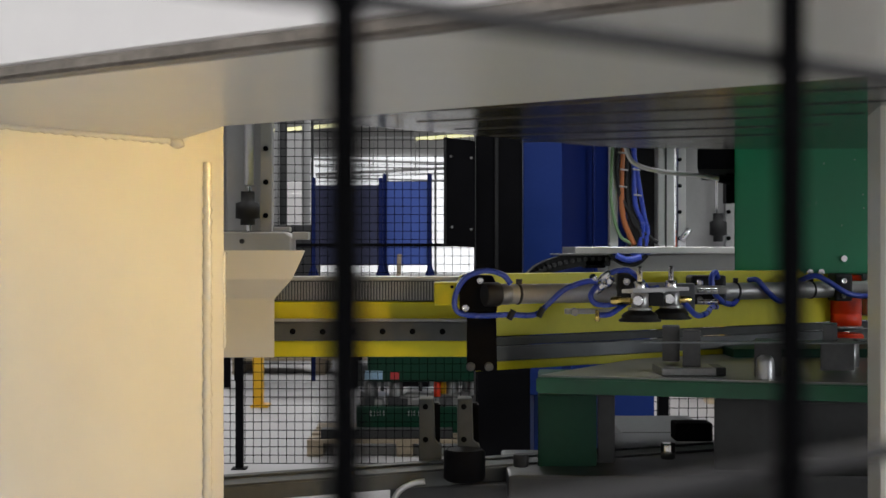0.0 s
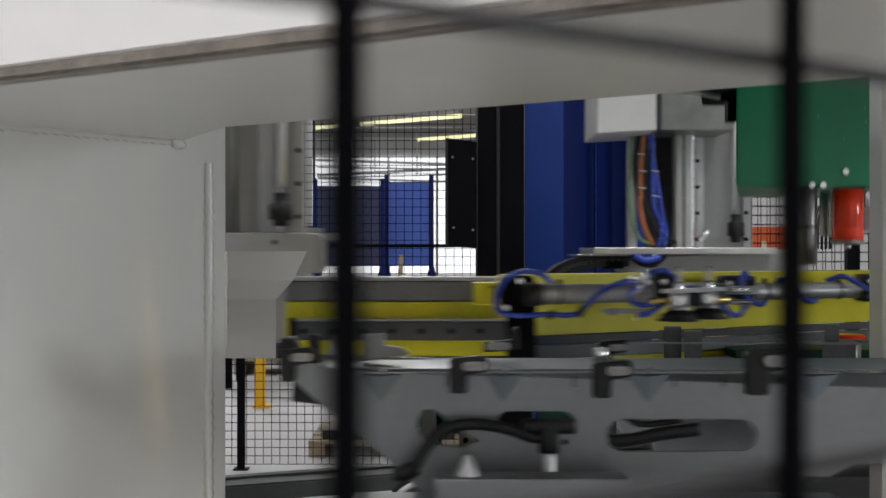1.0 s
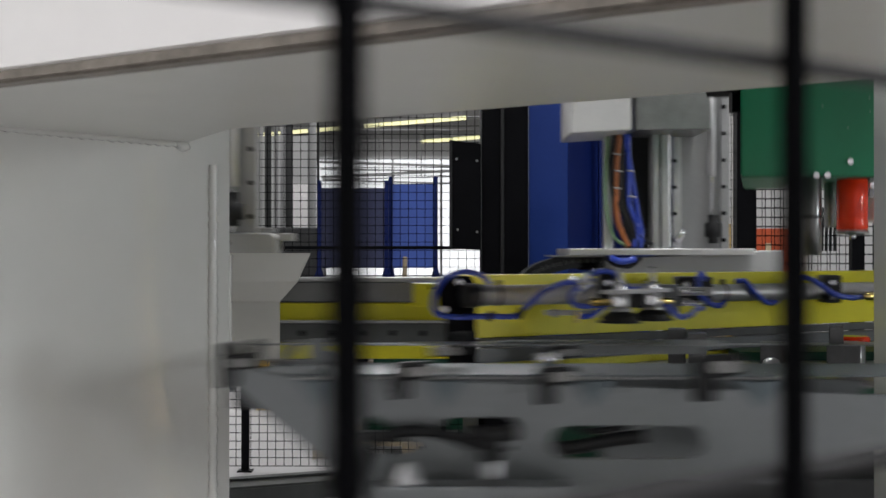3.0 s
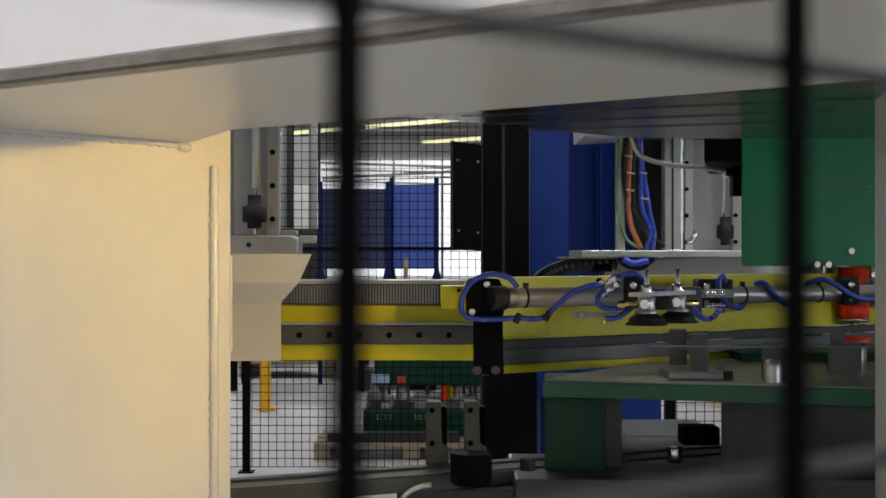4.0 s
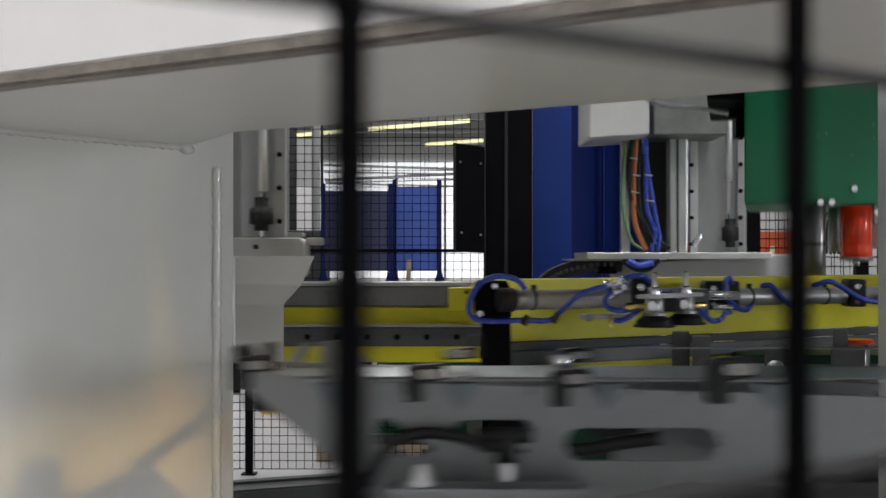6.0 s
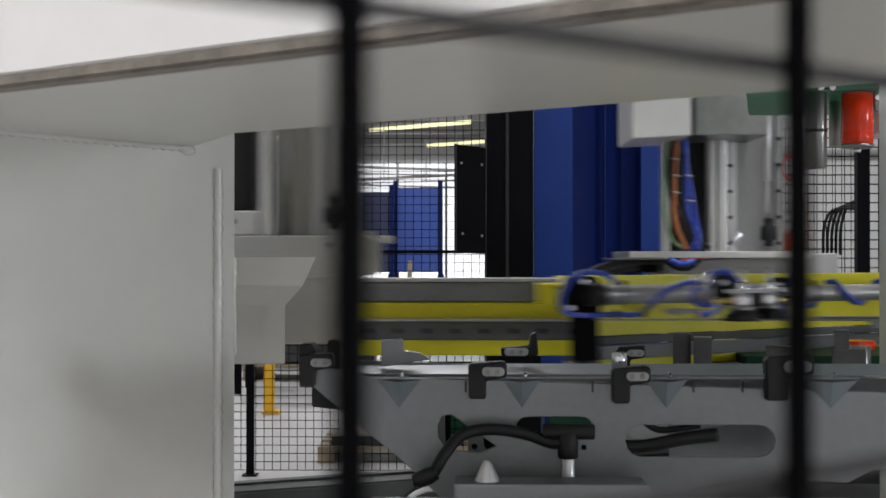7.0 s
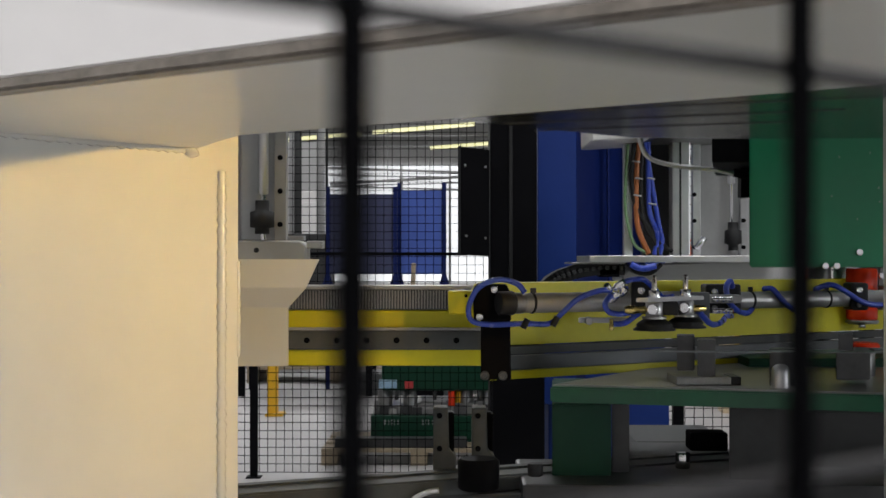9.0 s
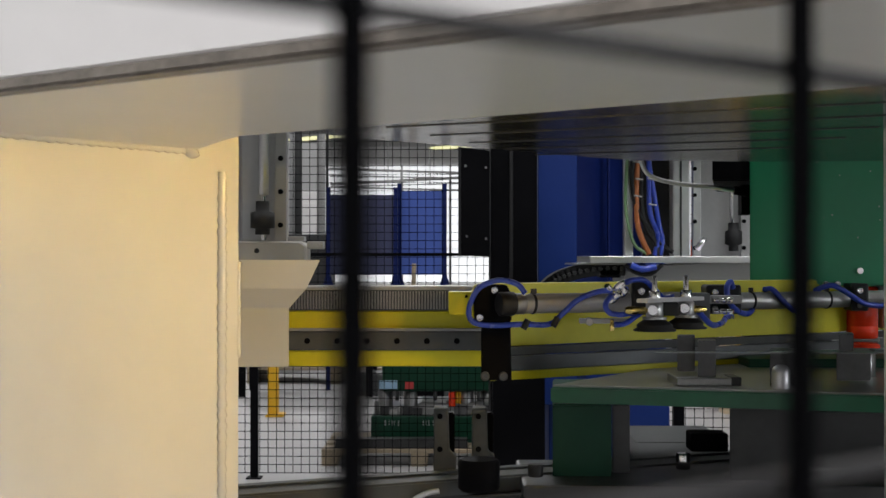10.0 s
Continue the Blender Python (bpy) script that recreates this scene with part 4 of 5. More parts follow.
for u in (895, 912):
    x, z = TR(u, 622)
    part("screw", turned((x, 1.651, z), (x, 1.6485, z), [(0, 0.003), (0.8, 0.003), (1, 0.0024), (1, 0.0015), (0.3, 0.0014)], 12), "steel", plate)
part("support_finger", slab([(-0.143, 1.687), (-0.127, 1.687), (-0.158, 2.10), (-0.174, 2.10)], 1.099, 1.109, 0.001), "darksteel", shu)
part("tip_block", prism([TR(508, 600), TR(530, 596), TR(540, 612), TR(540, 640), TR(510, 640)], 1.56, 1.60, 0.002), "rubber", shu)
part("tip_guide", prism([TR(650, 598), TR(690, 596), TR(692, 618), TR(722, 622), TR(740, 634), TR(650, 648)], 1.63, 1.64, 0.001), "plate", shu)
part("peg", rod((0.2093, 1.6, 1.1079), (0.2093, 1.6, 1.1279), 0.010), "chrome", shu)
part("side_ear", prism([TR(530, 672), TR(560, 668), TR(600, 720), TR(530, 712)], 1.57, 1.60, 0.002), "rubber", shu)
part("cable", hose([(a, y, z) for (a, z), y in zip((TR(715, 826), TR(745, 818), TR(770, 782), TR(800, 752), TR(850, 744), TR(910, 752), TR(960, 768), TR(985, 758)), (1.50, 1.50, 1.51, 1.52, 1.53, 1.53, 1.53, 1.53))], 0.0072, 12), "rubber", shu, "thick black cable")
part("cable_shoe", turned((*TR(722, 826)[:1], 1.50, TR(722, 826)[1]), (TR(756, 812)[0], 1.50, TR(756, 812)[1]), [(0, 0.009), (0.6, 0.0105), (1, 0.008)], 12), "rubber", shu)
part("cable", hose([(a, 1.565, z) for a, z in (TR(1080, 782), TR(1130, 780), TR(1190, 768), TR(1255, 760))], 0.0085, 12), "rubber", shu, "thick black cable")
part("cable", hose([(a, 1.57, z) for a, z in (TR(1125, 738), TR(1150, 752), TR(1190, 750), TR(1225, 744))], 0.004, 10), "rubber", shu)
sen = part("sensor_tee", rod((TR(940, 745)[0], 1.53, TR(0, 748)[1]), (TR(1030, 745)[0], 1.53, TR(0, 748)[1]), 0.0095, 18), "rubber", shu, "black sensor tee")
part("sensor_body", rod((TR(984, 0)[0], 1.53, TR(0, 748)[1]), (TR(984, 0)[0], 1.53, TR(0, 794)[1]), 0.0125, 18), "rubber", sen)
part("sensor_rod", rod((TR(984, 0)[0], 1.53, TR(0, 792)[1]), (TR(984, 0)[0], 1.53, TR(0, 868)[1]), 0.0078, 18), "alu", sen)
part("centring_cone", turned((0.0394, 1.47, 0.9842), (0.0394, 1.47, 1.0124), [(0, 0.0165), (0.1, 0.016), (0.85, 0.0065), (1, 0.004)], 22), "alu", shu, "turned aluminium centring cone")
part("foot_block", box(0.0013, 0.2232, 1.445, 1.495, 0.9539, 0.9894, 0.003), "plate", shu)
part("square_nut", box(0.1566, 0.1621, 1.545, 1.551, 1.0134, 1.0189, 0.0005), "black", shu)

# ---------- behind: guard fence ----------
def fence_panel(x0, x1, y, z0, z1, pitch, post, r=0.0019):
    t = thing("guard_fence", ((x0 + x1) / 2, y, 0), "black welded mesh guard fence panel with posts", "fence", "guard fence panels")
    part("post", box(x0 - post / 2, x0 + post / 2, y - post / 2, y + post / 2, 0, z1 + 0.05, 0.003), "black", t)
    part("foot_plate", box(x0 - post, x0 + post, y - post, y + post, 0, 0.008, 0.001), "black", t)
    vs, fs = [], []

    def wire(a, b):
        o = len(vs)
        ax = 0 if a[0] == b[0] else 2
        for p in (a, b):
            for dx, dy in ((-r, -r), (r, -r), (r, r), (-r, r)):
                vs.append((p[0] + dx, p[1] + dy, p[2]) if ax == 0 else (p[0], p[1] + dy, p[2] + dx))
        for i in range(4):
            fs.append((o + i, o + (i + 1) % 4, o + 4 + (i + 1) % 4, o + 4 + i))
    x = x0 + post / 2 + 0.01
    while x < x1 - post / 2:
        wire((x, y, z0), (x, y, z1))
        x += pitch
    z = z0
    while z < z1:
        wire((x0, y + 2 * r, z), (x1, y + 2 * r, z))
        z += pitch
    me = bpy.data.meshes.new("wire_mesh")
    me.from_pydata([(a - (x0 + x1) / 2, b - y, c) for a, b, c in vs], [], fs)
    me.materials.append(M["wire"])
    w = new("wire_mesh", me)
    w.parent = t
    tagged(w, kind="stuff")
    part("top_rail", box(x0, x1, y - 0.015, y + 0.015, z1, z1 + 0.03, 0.002), "black", t)
    return t


f1 = fence_panel((-1.1571, 7.2, 2.6675)[0], (0.2636, 7.2, 2.6675)[0], 7.2, 0.03, 2.3, 0.0472, 0.042)
part("middle_rail", box(-1.1523, 0.0512, 7.17, 7.2, 1.2628, 1.282, 0.002), "black", f1)
fence_panel((-2.0379, 7.2, 2.6675)[0], (-1.1764, 7.2, 2.6675)[0], 7.2, 0.03, 2.3, 0.0472, 0.03)
fence_panel((0.27, 7.2, 2.6675)[0], (1.2214, 7.2, 2.6675)[0], 7.2, 0.03, 2.3, 0.05, 0.06)
f2 = fence_panel((1.2504, 7.2, 2.6675)[0], (1.665, 7.2, 2.6675)[0], 7.2, 0.03, 2.3, 0.0525, 0.06)
part("middle_rail", box(1.2676, 1.6517, 7.17, 7.2, 1.2052, 1.2212, 0.002), "black", f2)
fence_panel((1.6811, 7.2, 2.6675)[0], (2.3014, 7.2, 2.6675)[0], 7.2, 0.03, 2.3, 0.0525, 0.11)
fence_panel((2.3143, 7.2, 2.6675)[0], (3.0086, 7.2, 2.6675)[0], 7.2, 0.03, 2.3, 0.0525, 0.065)
fence_panel((1.9329, 8.2, 2.8644)[0], (2.8407, 8.2, 2.8644)[0], 8.2, 0.03, 2.3, 0.06, 0.05)

# ---------- behind: black and blue machine bodies ----------
blk = thing("control_post", (0.2525, 5.6, 0.4025), "tall black machine column with bolted side panel", "machine column")
part("column", box(0.145, 0.3525, 5.6, 5.95, 0.3775, 2.1025, 0.008), "black", blk)
part("column_rib", box(0.2294, 0.2443, 5.585, 5.605, 0.3798, 2.1002, 0.002), "rubber", blk)
part("side_panel", prism([(0.0074, 1.7362), (0.14, 1.719), (0.14, 1.2574), (0.0074, 1.2623)], 5.5, 5.52, 0.003), "black", blk, "bolted black panel")
part("panel_rim", box(0.0024, 0.0147, 5.485, 5.505, 1.2598, 1.7348, 0.001), "rubber", blk)
for u, v in ((798, 277), (834, 280), (800, 402), (834, 406)):
    bolt((across(u, 5.5), 5.5, level(v, 5.5)), 0.0055, blk, material="steel")
part("foot", box(0.1522, 0.385, 5.58, 6.1, 0, 0.95, 0.006), "black", blk)
bl = thing("blue_press", (0.6054, 6, 0.0205), "blue enamelled press housing with folded panels", "press")
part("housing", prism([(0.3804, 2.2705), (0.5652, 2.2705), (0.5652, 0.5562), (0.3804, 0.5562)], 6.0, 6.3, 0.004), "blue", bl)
# side turned from the light: its shade is in the darker blue
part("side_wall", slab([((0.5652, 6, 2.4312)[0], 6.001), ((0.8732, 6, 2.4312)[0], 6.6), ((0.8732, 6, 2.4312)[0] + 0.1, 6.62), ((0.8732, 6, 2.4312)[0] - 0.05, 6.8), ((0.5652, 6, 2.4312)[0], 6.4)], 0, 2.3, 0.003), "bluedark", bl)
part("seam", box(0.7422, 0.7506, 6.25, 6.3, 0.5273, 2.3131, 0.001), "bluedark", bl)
part("front_panel", prism([(0.9518, 2.3556), (1.0563, 2.3556), (1.0563, 0.2083), (0.9518, 0.2083)], 6.45, 6.6, 0.004), "blue", bl)
part("lower_body", prism([(0.4384, 0.7081), (1.0185, 0.7081), (1.0185, -0.1633), (0.4384, -0.1633)], 6.1, 6.5, 0.004), "blue", bl)

# ---------- behind: hall things seen through the mesh ----------
for u0, u1, v0, d, mt, lb in ((553, 676, 328, 12.0, "bluegrey", "blue steel screen on legs, a smoky sheet's dimming in its colour"), (679, 763, 321, 12.2, "bluebox", "blue steel screen on legs")):
    kk = d / 2240
    X = lambda u: (u - 784) * kk
    Z = lambda v: EYE - (v - 441) * kk
    s = thing("steel_screen", (X((u0 + u1) / 2), d, 0), lb, "screen", "steel screens")
    part("panel", box(X(u0), X(u1), d, d + 0.06, Z(470), Z(v0), 0.006), mt, s)
    for u in (u0 + 2, u1 - 2):
        part("post", box(X(u) - 0.02, X(u) + 0.02, d - 0.03, d + 0.03, 0, Z(v0 - 13), 0.004), "bluedark", s)
        part("gusset", prism([(X(u) - 0.05, Z(488)), (X(u) + 0.05, Z(488)), (X(u) + 0.02, Z(470)), (X(u) - 0.02, Z(470))], d - 0.02, d + 0.02, 0.002), "bluedark", s)
    part("cross_rail", box(X(u0), X(u1), d, d + 0.04, Z(494), Z(489), 0.003), "bluedark", s)
br = solo("broom_stick", rod((-0.44, 11.8, 0), (-0.40, 11.6, 1.20), 0.022, 10), "wood", "wooden stick leaning on the blue screen", "stick")
yb = thing("yellow_barrier", (-1.4643, 10, 0.0045), "yellow steel barrier post on a foot plate", "barrier")
part("post", box(-1.5045, -1.4241, 10, 10.08, 0.0045, 0.7188, 0.006), "safety", yb)
part("foot_plate", box(-1.5147, -1.377, 9.95, 10.15, 0.0018, 0.0196, 0.003), "safety", yb)
cab = thing("white_cabinet", (-1.9, 16, 0), "white cabinet beside grey duct pipes", "cabinet")
part("body", box(-2.05, -1.72, 16, 16.4, 0, 2.1, 0.01), "white", cab)
part("top_panel", box(-2.0, -1.77, 15.98, 16, 1.5, 1.95, 0.01), "white", cab)
for i, (u, w, mt) in enumerate(((440, 10, "greypaint"), (452, 7, "lightgrey"), (464, 12, "darksteel"), (478, 8, "lightgrey"), (490, 9, "greypaint"), (500, 16, "darksteel"), (542, 16, "lightgrey"), (553, 5, "darksteel"))):
    d = 15.0 + (i % 3) * 0.3
    solo("duct_pipe", rod((across(u, d), d, 0), (across(u, d), d, 4.2), across(784 + w / 2, d), 14), mt, "vertical grey duct pipe against the hall wall", "pipe", "duct pipes")
solo("duct_screen", box(-3.6482, -1.9607, 18, 18.2, -0.0036, 2.8973, 0.01), "lightgrey", "grey sheet panel behind the duct pipes", "panel")
solo("parts_bin", box(-2.4, -1.4, 14, 14.5, 0.8812, 1.5188, 0.02), "darksteel", "dark parts bin on a bench", "bin")
solo("work_bench", box(-2.4596, -1.42, 14.2, 14.7, -0.189, 0.876, 0.02), "greypaint", "dark grey work bench", "bench")
for x0, x1, d, h in ((-2.1, -0.3, 12.6, 0.16), (-0.82, 0.35, 7.62, 0.10)):
    p = thing("pallet", ((x0 + x1) / 2, d, 0), "worn wooden pallet on the floor", "pallet", "pallets")
    for i in range(3):
        part("deck_board", box(x0, x1, d + i * 0.28, d + i * 0.28 + 0.2, h - 0.022, h, 0.003), "wood", p)
    for i in range(3):
        xx = x0 + (x1 - x0) * (i * 0.46)
        part("bearer", box(xx, xx + 0.1, d, d + 0.76, 0, h - 0.022, 0.003), "wood", p)
    if d > 12:
        part("deck_load", box(x0 + .1, x1 - .5, d + .1, d + .6, h, h + .1, 0.02), "darksteel", p)
gd = thing("stored_die", (-0.2, 8.2, 0.1), "dark green stored press die with steel pillars and red springs", "press die")
part("lower_shoe", box(-0.5431, 0.3386, 7.9, 8.5, 0.1003, 0.266, 0.01), "greendark", gd)
part("upper_shoe", box(-0.4726, 0.3386, 7.9, 8.5, 0.4212, 0.5905, 0.01), "greendark", gd)
for u in (655, 700, 800, 838):
    part("pillar", rod((across(u, 7.95), 8.0, level(725, 7.95)), (across(u, 7.95), 8.0, level(672, 7.95)), 0.045), "steel", gd)
part("spring", rod((-0.0355, 7.95, 0.3237), (-0.0355, 7.95, 0.416), 0.022), "red", gd)
part("spring", rod((0.0071, 8, 0.325), (0.0071, 8, 0.4107), 0.03), "safety", gd)
part("form_insert", prism([(-0.5079, 0.2519), (-0.4373, 0.3154), (-0.2963, 0.3083), (-0.2257, 0.3507), (0.0212, 0.3366), (0.1622, 0.3648), (0.2328, 0.259)], 7.95, 8.3, 0.01), "steel", gd)
part("sign", box(-0.4895, -0.3768, 7.888, 7.898, 0.4366, 0.4894, 0.001), "signblue", gd)
part("sign", box(-0.3275, -0.2747, 7.888, 7.898, 0.4366, 0.4823, 0.001), "signred", gd)
for u, w in ((654, 10), (662, 3), (667, 8), (672, 3), (678, 6), (722, 7), (728, 3), (732, 6), (740, 4)):
    part("chalk_bar", box(across(u, 7.88), across(u + w * 0.3, 7.88), 7.894, 7.9, level(737, 7.88), level(728, 7.88), 0), "chalk", gd)
part("skid", box(-0.74, 0.06, 7.66, 7.76, 0.10, 0.158, 0.006), "darksteel", gd, "dark steel skid")
random.seed(21)
for i in range(16):
    x, w, h = -0.50 + i * 0.05 + random.uniform(-0.015, 0.015), random.uniform(0.012, 0.032), random.uniform(0.03, 0.10)
    y = 7.92 + random.uniform(0, 0.03)
    if i % 3:
        part("tool_block", box(x - w, x + w, y, y + 0.06, 0.262, 0.266 + h * 0.7, 0.004), random.choice(("toolsteel", "steel", "darksteel")), gd)
    else:
        part("tool_pin", rod((x, y + 0.02, 0.262), (x, y + 0.02, 0.28 + h), w * 0.6, 12), "steel", gd)
    if i % 5 == 2:
        part("hang_bolt", rod((x + 0.02, 7.93, 0.36), (x + 0.02, 7.93, 0.422), 0.012, 10), "darksteel", gd)
lc = thing("low_conveyor", (-1.35, 11.4, 0), "low dark steel conveyor on short legs by the fence", "conveyor")
part("side_frame", box(-2.0, -0.75, 11.40, 11.46, 0.30, 0.47, 0.006), "darksteel", lc)
part("side_frame", box(-2.0, -0.75, 12.0, 12.06, 0.30, 0.47, 0.006), "darksteel", lc)
for i in range(9):
    part("roller", rod((-1.93 + i * 0.14, 11.46, 0.44), (-1.93 + i * 0.14, 12.0, 0.44), 0.03, 12), "greypaint", lc)
for x in (-1.95, -0.80):
    for y in (11.43, 12.03):
        part("leg", box(x - 0.03, x + 0.03, y - 0.03, y + 0.03, 0, 0.30, 0.004), "black", lc)
part("drive_motor", rod((-1.05, 11.30, 0.38), (-0.88, 11.30, 0.38), 0.05, 16), "greypaint", lc)
pr = thing("overhead_pipes", (-1.0, 40, 4.0), "grey service pipes hung before the far glazing", "pipe")
for i, (v, r, sl) in enumerate(((286, 0.045, -4), (296, 0.03, -2), (302, 0.05, 6), (309, 0.025, 3), (315, 0.035, -3))):
    part("pipe", rod((across(556, 40), 40 + i * 0.2, level(v + sl, 40)), (across(800, 40), 40 + i * 0.2, level(v - sl, 40)), r, 10), "greypaint", pr)
for u in (590, 660, 735, 790):
    part("hanger", rod((across(u, 40), 40.1, level(312, 40)), (across(u, 40), 40.1, 5.6), 0.018, 8), "greypaint", pr)
dm = thing("dark_machine", (-0.2, 11.6, 0), "dark machine body behind the stored die", "machine")
part("body", box(-0.9446, 0.6212, 11.5, 12, -0.0283, 0.1975, 0.02), "darkgrey", dm)
part("door", box(-0.4817, -0.123, 11.48, 11.5, -0.0005, 0.1533, 0.004), "black", dm)
# right: orange machine, beige post, white pipes, cables
om = thing("orange_machine", (2.5, 11, 0), "low orange machine cabinet by the partition wall", "machine")
part("body", box(1.9741, 2.2982, 11, 11.6, 1.1076, 1.4121, 0.01), "orange", om)
part("body", box(2.5601, 2.9245, 10.6, 11.2, 0.8762, 1.444, 0.01), "orange", om)
part("stand", box(1.9921, 3.0624, 11.1, 11.5, -0.0334, 1.1063, 0.01), "darksteel", om)
part("label_plate", box(2.0214, 2.1195, 10.99, 10.995, 1.3628, 1.3923, 0), "chalk", om)
part("top_edge", box(1.9571, 2.2996, 10.96, 11.62, 1.4115, 1.4506, 0.01), "lightgrey", om)
part("warning_strip", box(2.6475, 2.6948, 10.59, 10.595, 0.9711, 1.3209, 0), "beige", om)
solo("beige_post", box(2.1356, 2.2495, 10.2, 10.4, -0.0022, 2.7117, 0.01), "beige", "beige painted steel post", "post")
solo("yellow_guard_post", box(2.1745, 2.2098, 9.9, 9.96, 0.0346, 1.4666, 0.006), "safety", "short yellow guard post on the floor", "post")
wp = thing("pipe_bundle", (2.2143, 10, 0.1384), "white pipes running up beside the post", "pipe")
for u in (1282, 1288):
    part("pipe", rod((across(u, 10), 10, 0), (across(u, 10), 10, 3.2), 0.012, 10), "white", wp)
solo("wall_pipe", rod((2.2333, 12.96, 2.2856), (4.7211, 12.96, 2.3088), 0.035, 12), "greypaint", "grey pipe along the partition wall", "pipe", "wall pipes")
solo("wall_pipe", rod((2.2367, 12.98, 2.2409), (4.7284, 12.98, 2.2641), 0.02, 12), "lightgrey", "grey pipe along the partition wall", "pipe", "wall pipes")
solo("wall_pipe", hose([(2.6086, 12.985, 1.4877), (2.6086, 12.985, 1.7659), (2.6434, 12.985, 1.7891), (2.7129, 12.985, 1.7891)], 0.016), "darksteel", "thin dark pipe on the partition wall", "pipe", "wall pipes")
solo("wall_strip", box(2.2229, 2.7182, 12.9, 12.95, 2.7185, 2.7992, 0.005), "safety", "yellow strip along the partition wall", "trim", kind="structure")
hc = thing("hanging_cables", (2.7343, 8.8, 1.0182), "black cables hung in loops on a rack", "cable")
for i in range(5):
    u = 1436 + i * 9
    part("cable", hose([(across(a, 8.8), 8.8 + i * 0.02, level(b, 8.8)) for a, b in ((u, 440), (u + 2, 390), (u + 16, 362 - i * 3), (u + 50, 358 - i * 4), (1510, 362))], 0.011, 8), "rubber", hc)
part("rack_post", box(2.8364, 2.8679, 8.8, 8.86, -0.0032, 1.8039, 0.004), "black", hc)
rc = hose([(across(1382 + 18 * math.cos(a), 7.16), 7.16, level(285 + 22 * math.sin(a), 7.16)) for a in np.linspace(0, 6.2, 12)], 0.010, 8)
solo("red_hose", rc, "signred", "coiled red hose hanging on the fence", "hose")
solo("white_machine", box(2.9296, 3.8814, 10.4, 10.9, 0.0475, 1.7654, 0.01), "wall", "pale machine cabinet behind the mesh", "machine")

# ---------- near guard mesh before the camera ----------
nf = thing("mesh_guard", (0.0425, 0.155, 0), "black welded wire mesh guard panel close by", "fence")
for i in range(-7, 12):
    x, y = -0.0089 + 0.0515 * i, 0.115 + 0.040 * i
    part("wire", turned((x, y, 0.08), (x, y, 1.98), [(0, 0.0018), (1, 0.0018)], 14), "wire", nf)
for i in range(-23, 15):
    z = EYE + 0.0235 + 0.0510 * i
    part("wire", turned((-0.0089 - 0.0515 * 7, 0.1185 - 0.28, z), (-0.0089 + 0.0515 * 11, 0.1185 + 0.44, z), [(0, 0.0013), (1, 0.0013)], 14), "crosswire", nf)
for s in (-7.4, 11.4):
    x, y = -0.0089 + 0.0515 * s, 0.115 + 0.040 * s
    part("post", box(x - 0.02, x + 0.02, y - 0.02, y + 0.02, 0, 2.05, 0.003), "black", nf)


# ---------- what moves ----------
CYCLE = 5.08      # press and shuttle
TRANSFER = 5.11   # transfer, a little slower
# seconds into the cycle, metres: the ram's rise
RISE = [(0, 0.0), (0.25, 0.025), (0.5, 0.0688), (0.7, 0.115), (0.9, 0.1713), (1.0, 0.2075), (1.25, 0.2888), (1.5, 0.3662), (1.75, 0.4312), (2.0, 0.4625), (2.15, 0.4713), (2.3, 0.4625), (2.5, 0.425),
        (2.72, 0.3475), (2.92, 0.2612), (3.12, 0.1975), (3.42, 0.1275), (3.72, 0.07), (3.92, 0.0363), (4.12, 0.0125), (4.3, 0.0025), (4.42, -0.0056), (4.52, -0.0085), (4.65, -0.0125), (4.8, -0.01), (4.9, -0.0069), (5.08, 0.0)]
# seconds into the cycle, metres along and up: the transfer
SHIFT = [(0, 0.0, 0.0), (0.85, 0.0, 0.0), (0.95, 0.022, 0.0), (1.0, 0.068, 0.0), (1.1, 0.131, -0.0024), (1.2, 0.213, -0.006), (1.3, 0.251, -0.018), (1.4, 0.27, -0.0396), (1.5, 0.275, -0.0492), (1.6, 0.273, -0.0456),
         (1.7, 0.262, -0.024), (1.8, 0.223, 0.0), (1.9, 0.164, 0.009), (2.0, 0.044, 0.0128), (2.1, -0.057, 0.0128), (2.2, -0.174, 0.0112), (2.3, -0.266, 0.006), (2.4, -0.301, -0.0023), (2.5, -0.303, -0.0225),
         (2.6, -0.303, -0.0195), (2.7, -0.303, -0.0045), (2.77, -0.243, 0.003), (2.89, -0.124, 0.006), (2.99, -0.05, 0.0037), (3.09, -0.003, 0.0), (3.2, 0.0, 0.0), (5.11, 0.0, 0.0)]
RUN = 0.5   # metres of depth to each metre along the transfer
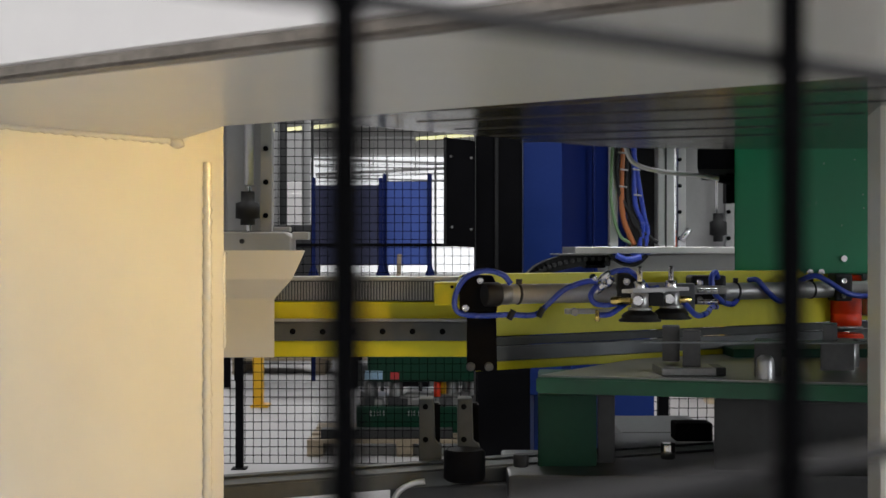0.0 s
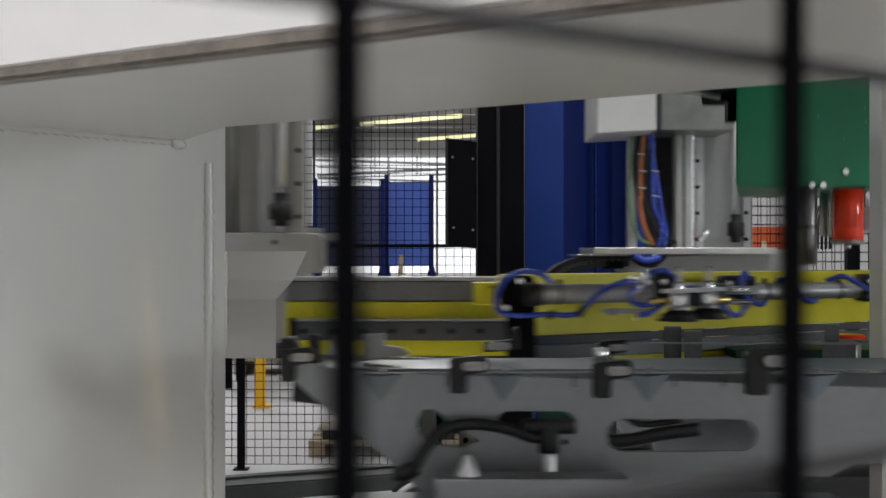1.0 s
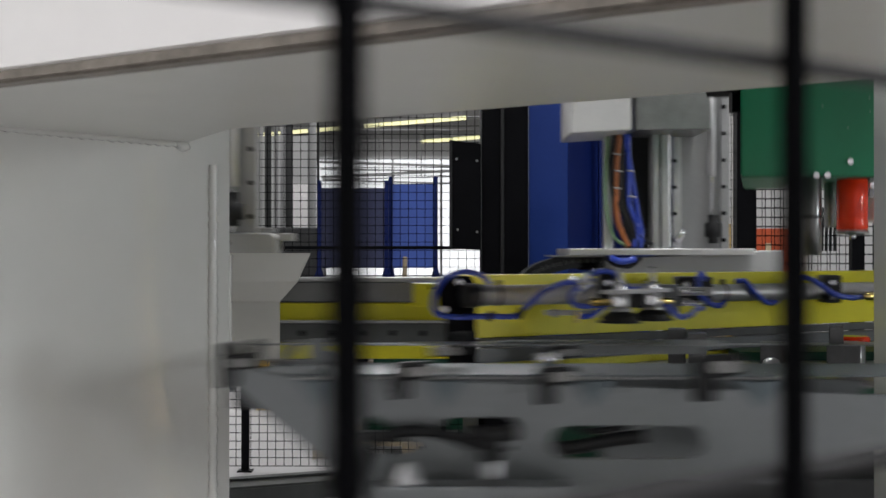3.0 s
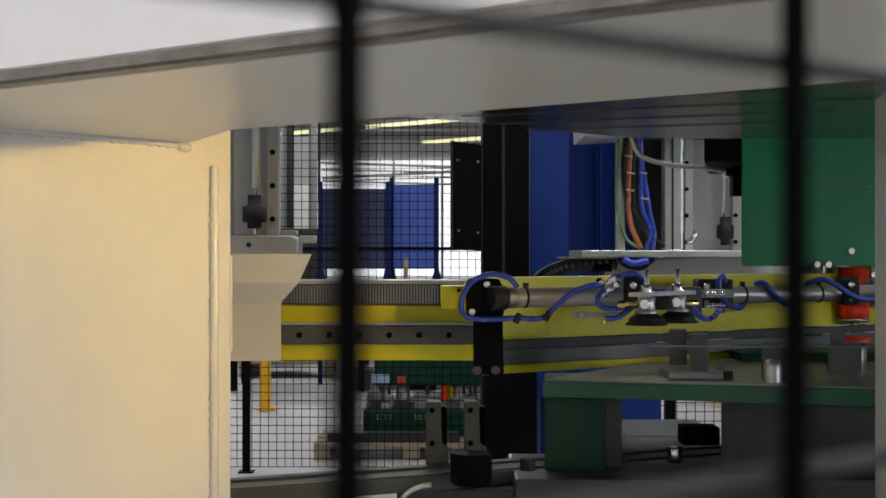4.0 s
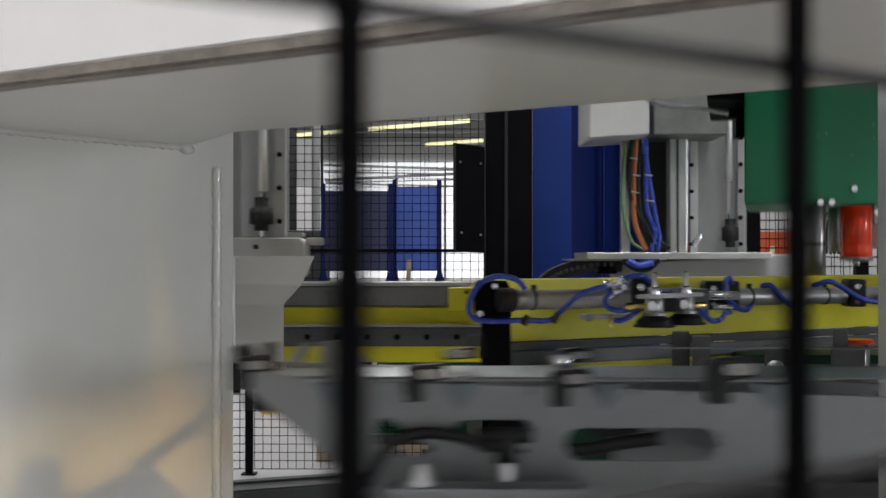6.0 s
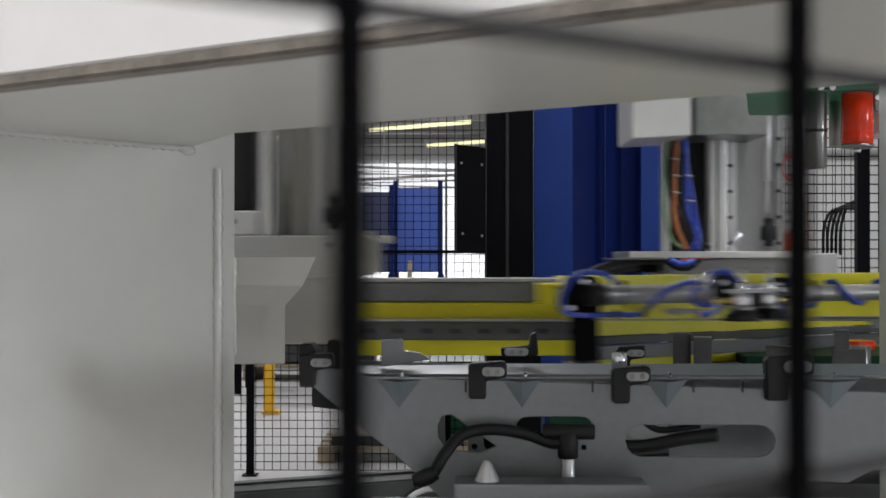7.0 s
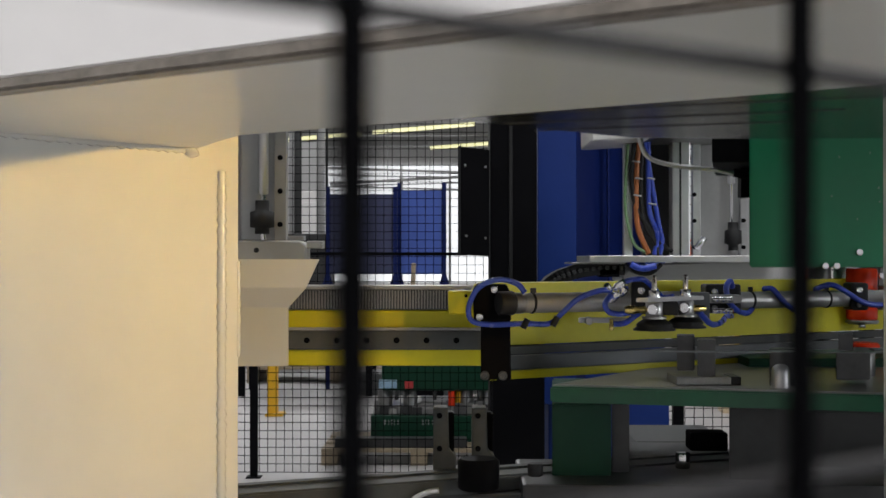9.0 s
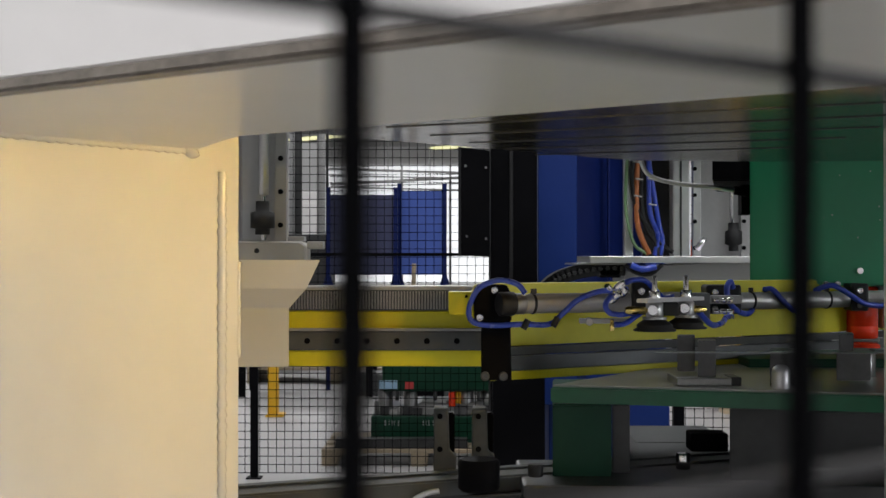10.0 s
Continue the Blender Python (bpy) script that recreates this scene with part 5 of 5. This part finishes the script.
# seconds into the cycle, metres: the shuttle's way out, towards the near side
OUT = [(0, 1.55), (0.4, 1.5), (0.5, 1.20), (0.52, 0.95), (0.6, 0.60), (0.7, 0.39), (0.8, 0.195), (0.9, 0.090), (1.0, 0.012), (1.08, 0), (2.82, 0), (2.92, 0.032), (3.02, 0.100), (3.12, 0.270), (3.22, 0.43), (3.32, 0.78), (3.42, 1.35), (3.52, 1.5), (3.7, 1.55), (5.08, 1.55)]


def at_time(table, t, cycle=CYCLE):
    """The values of a table at t seconds into the clip."""
    p = t % cycle
    a = np.array(table)
    return [float(np.interp(p, a[:, 0], a[:, c])) for c in range(1, a.shape[1])]


TIMES = [i / 10 for i in range(101)]


def motions():
    walk(ram, [(t, Matrix.Translation(ORIGIN[ram] + Vector((0, 0, at_time(RISE, t)[0])))) for t in TIMES])
    for ob in (beam, grip, far, near):
        walk(ob, [(t, Matrix.Translation(ORIGIN[ob] + Vector((at_time(SHIFT, t, TRANSFER)[0], RUN * at_time(SHIFT, t, TRANSFER)[0], at_time(SHIFT, t, TRANSFER)[1])))) for t in TIMES])

    def shuttle(t):
        s = at_time(OUT, t)[0]
        return Vector((-s, -0.33 * s, -0.03 * s))
    walk(shu, [(t, Matrix.Translation(ORIGIN[shu] + shuttle(t))) for t in TIMES])
    # each pressing is picked off the die, laid on the tray, and carried off; the next one slides in from the side
    for i, ob in enumerate(sheets):
        rows = []
        for t in TIMES:
            u = t - i * TRANSFER
            if u < -CYCLE + 2.2:
                q = Vector((1.6, 0.5, 0))
            elif u < -CYCLE + 3.0:
                q = Vector((1.6, 0.5, 0)) * (1 - (u + CYCLE - 2.2) / 0.8)
            elif u < 1.55:
                q = Vector((0, 0, 0))
            elif u < 2.58:
                a, b = at_time(SHIFT, 1.55), at_time(SHIFT, u)
                q = Vector((b[0] - a[0], RUN * (b[0] - a[0]), b[1] - a[1]))
            else:
                a, b = at_time(SHIFT, 1.55), at_time(SHIFT, 2.58)
                s = at_time(OUT, t)[0] if u < 3.6 else 1.55
                q = Vector((b[0] - a[0] - s, RUN * (b[0] - a[0]) - 0.33 * s, b[1] - a[1] - 0.03 * s))
            rows.append((t, Matrix.Translation(ORIGIN[ob] + q)))
        walk(ob, rows)


motions()
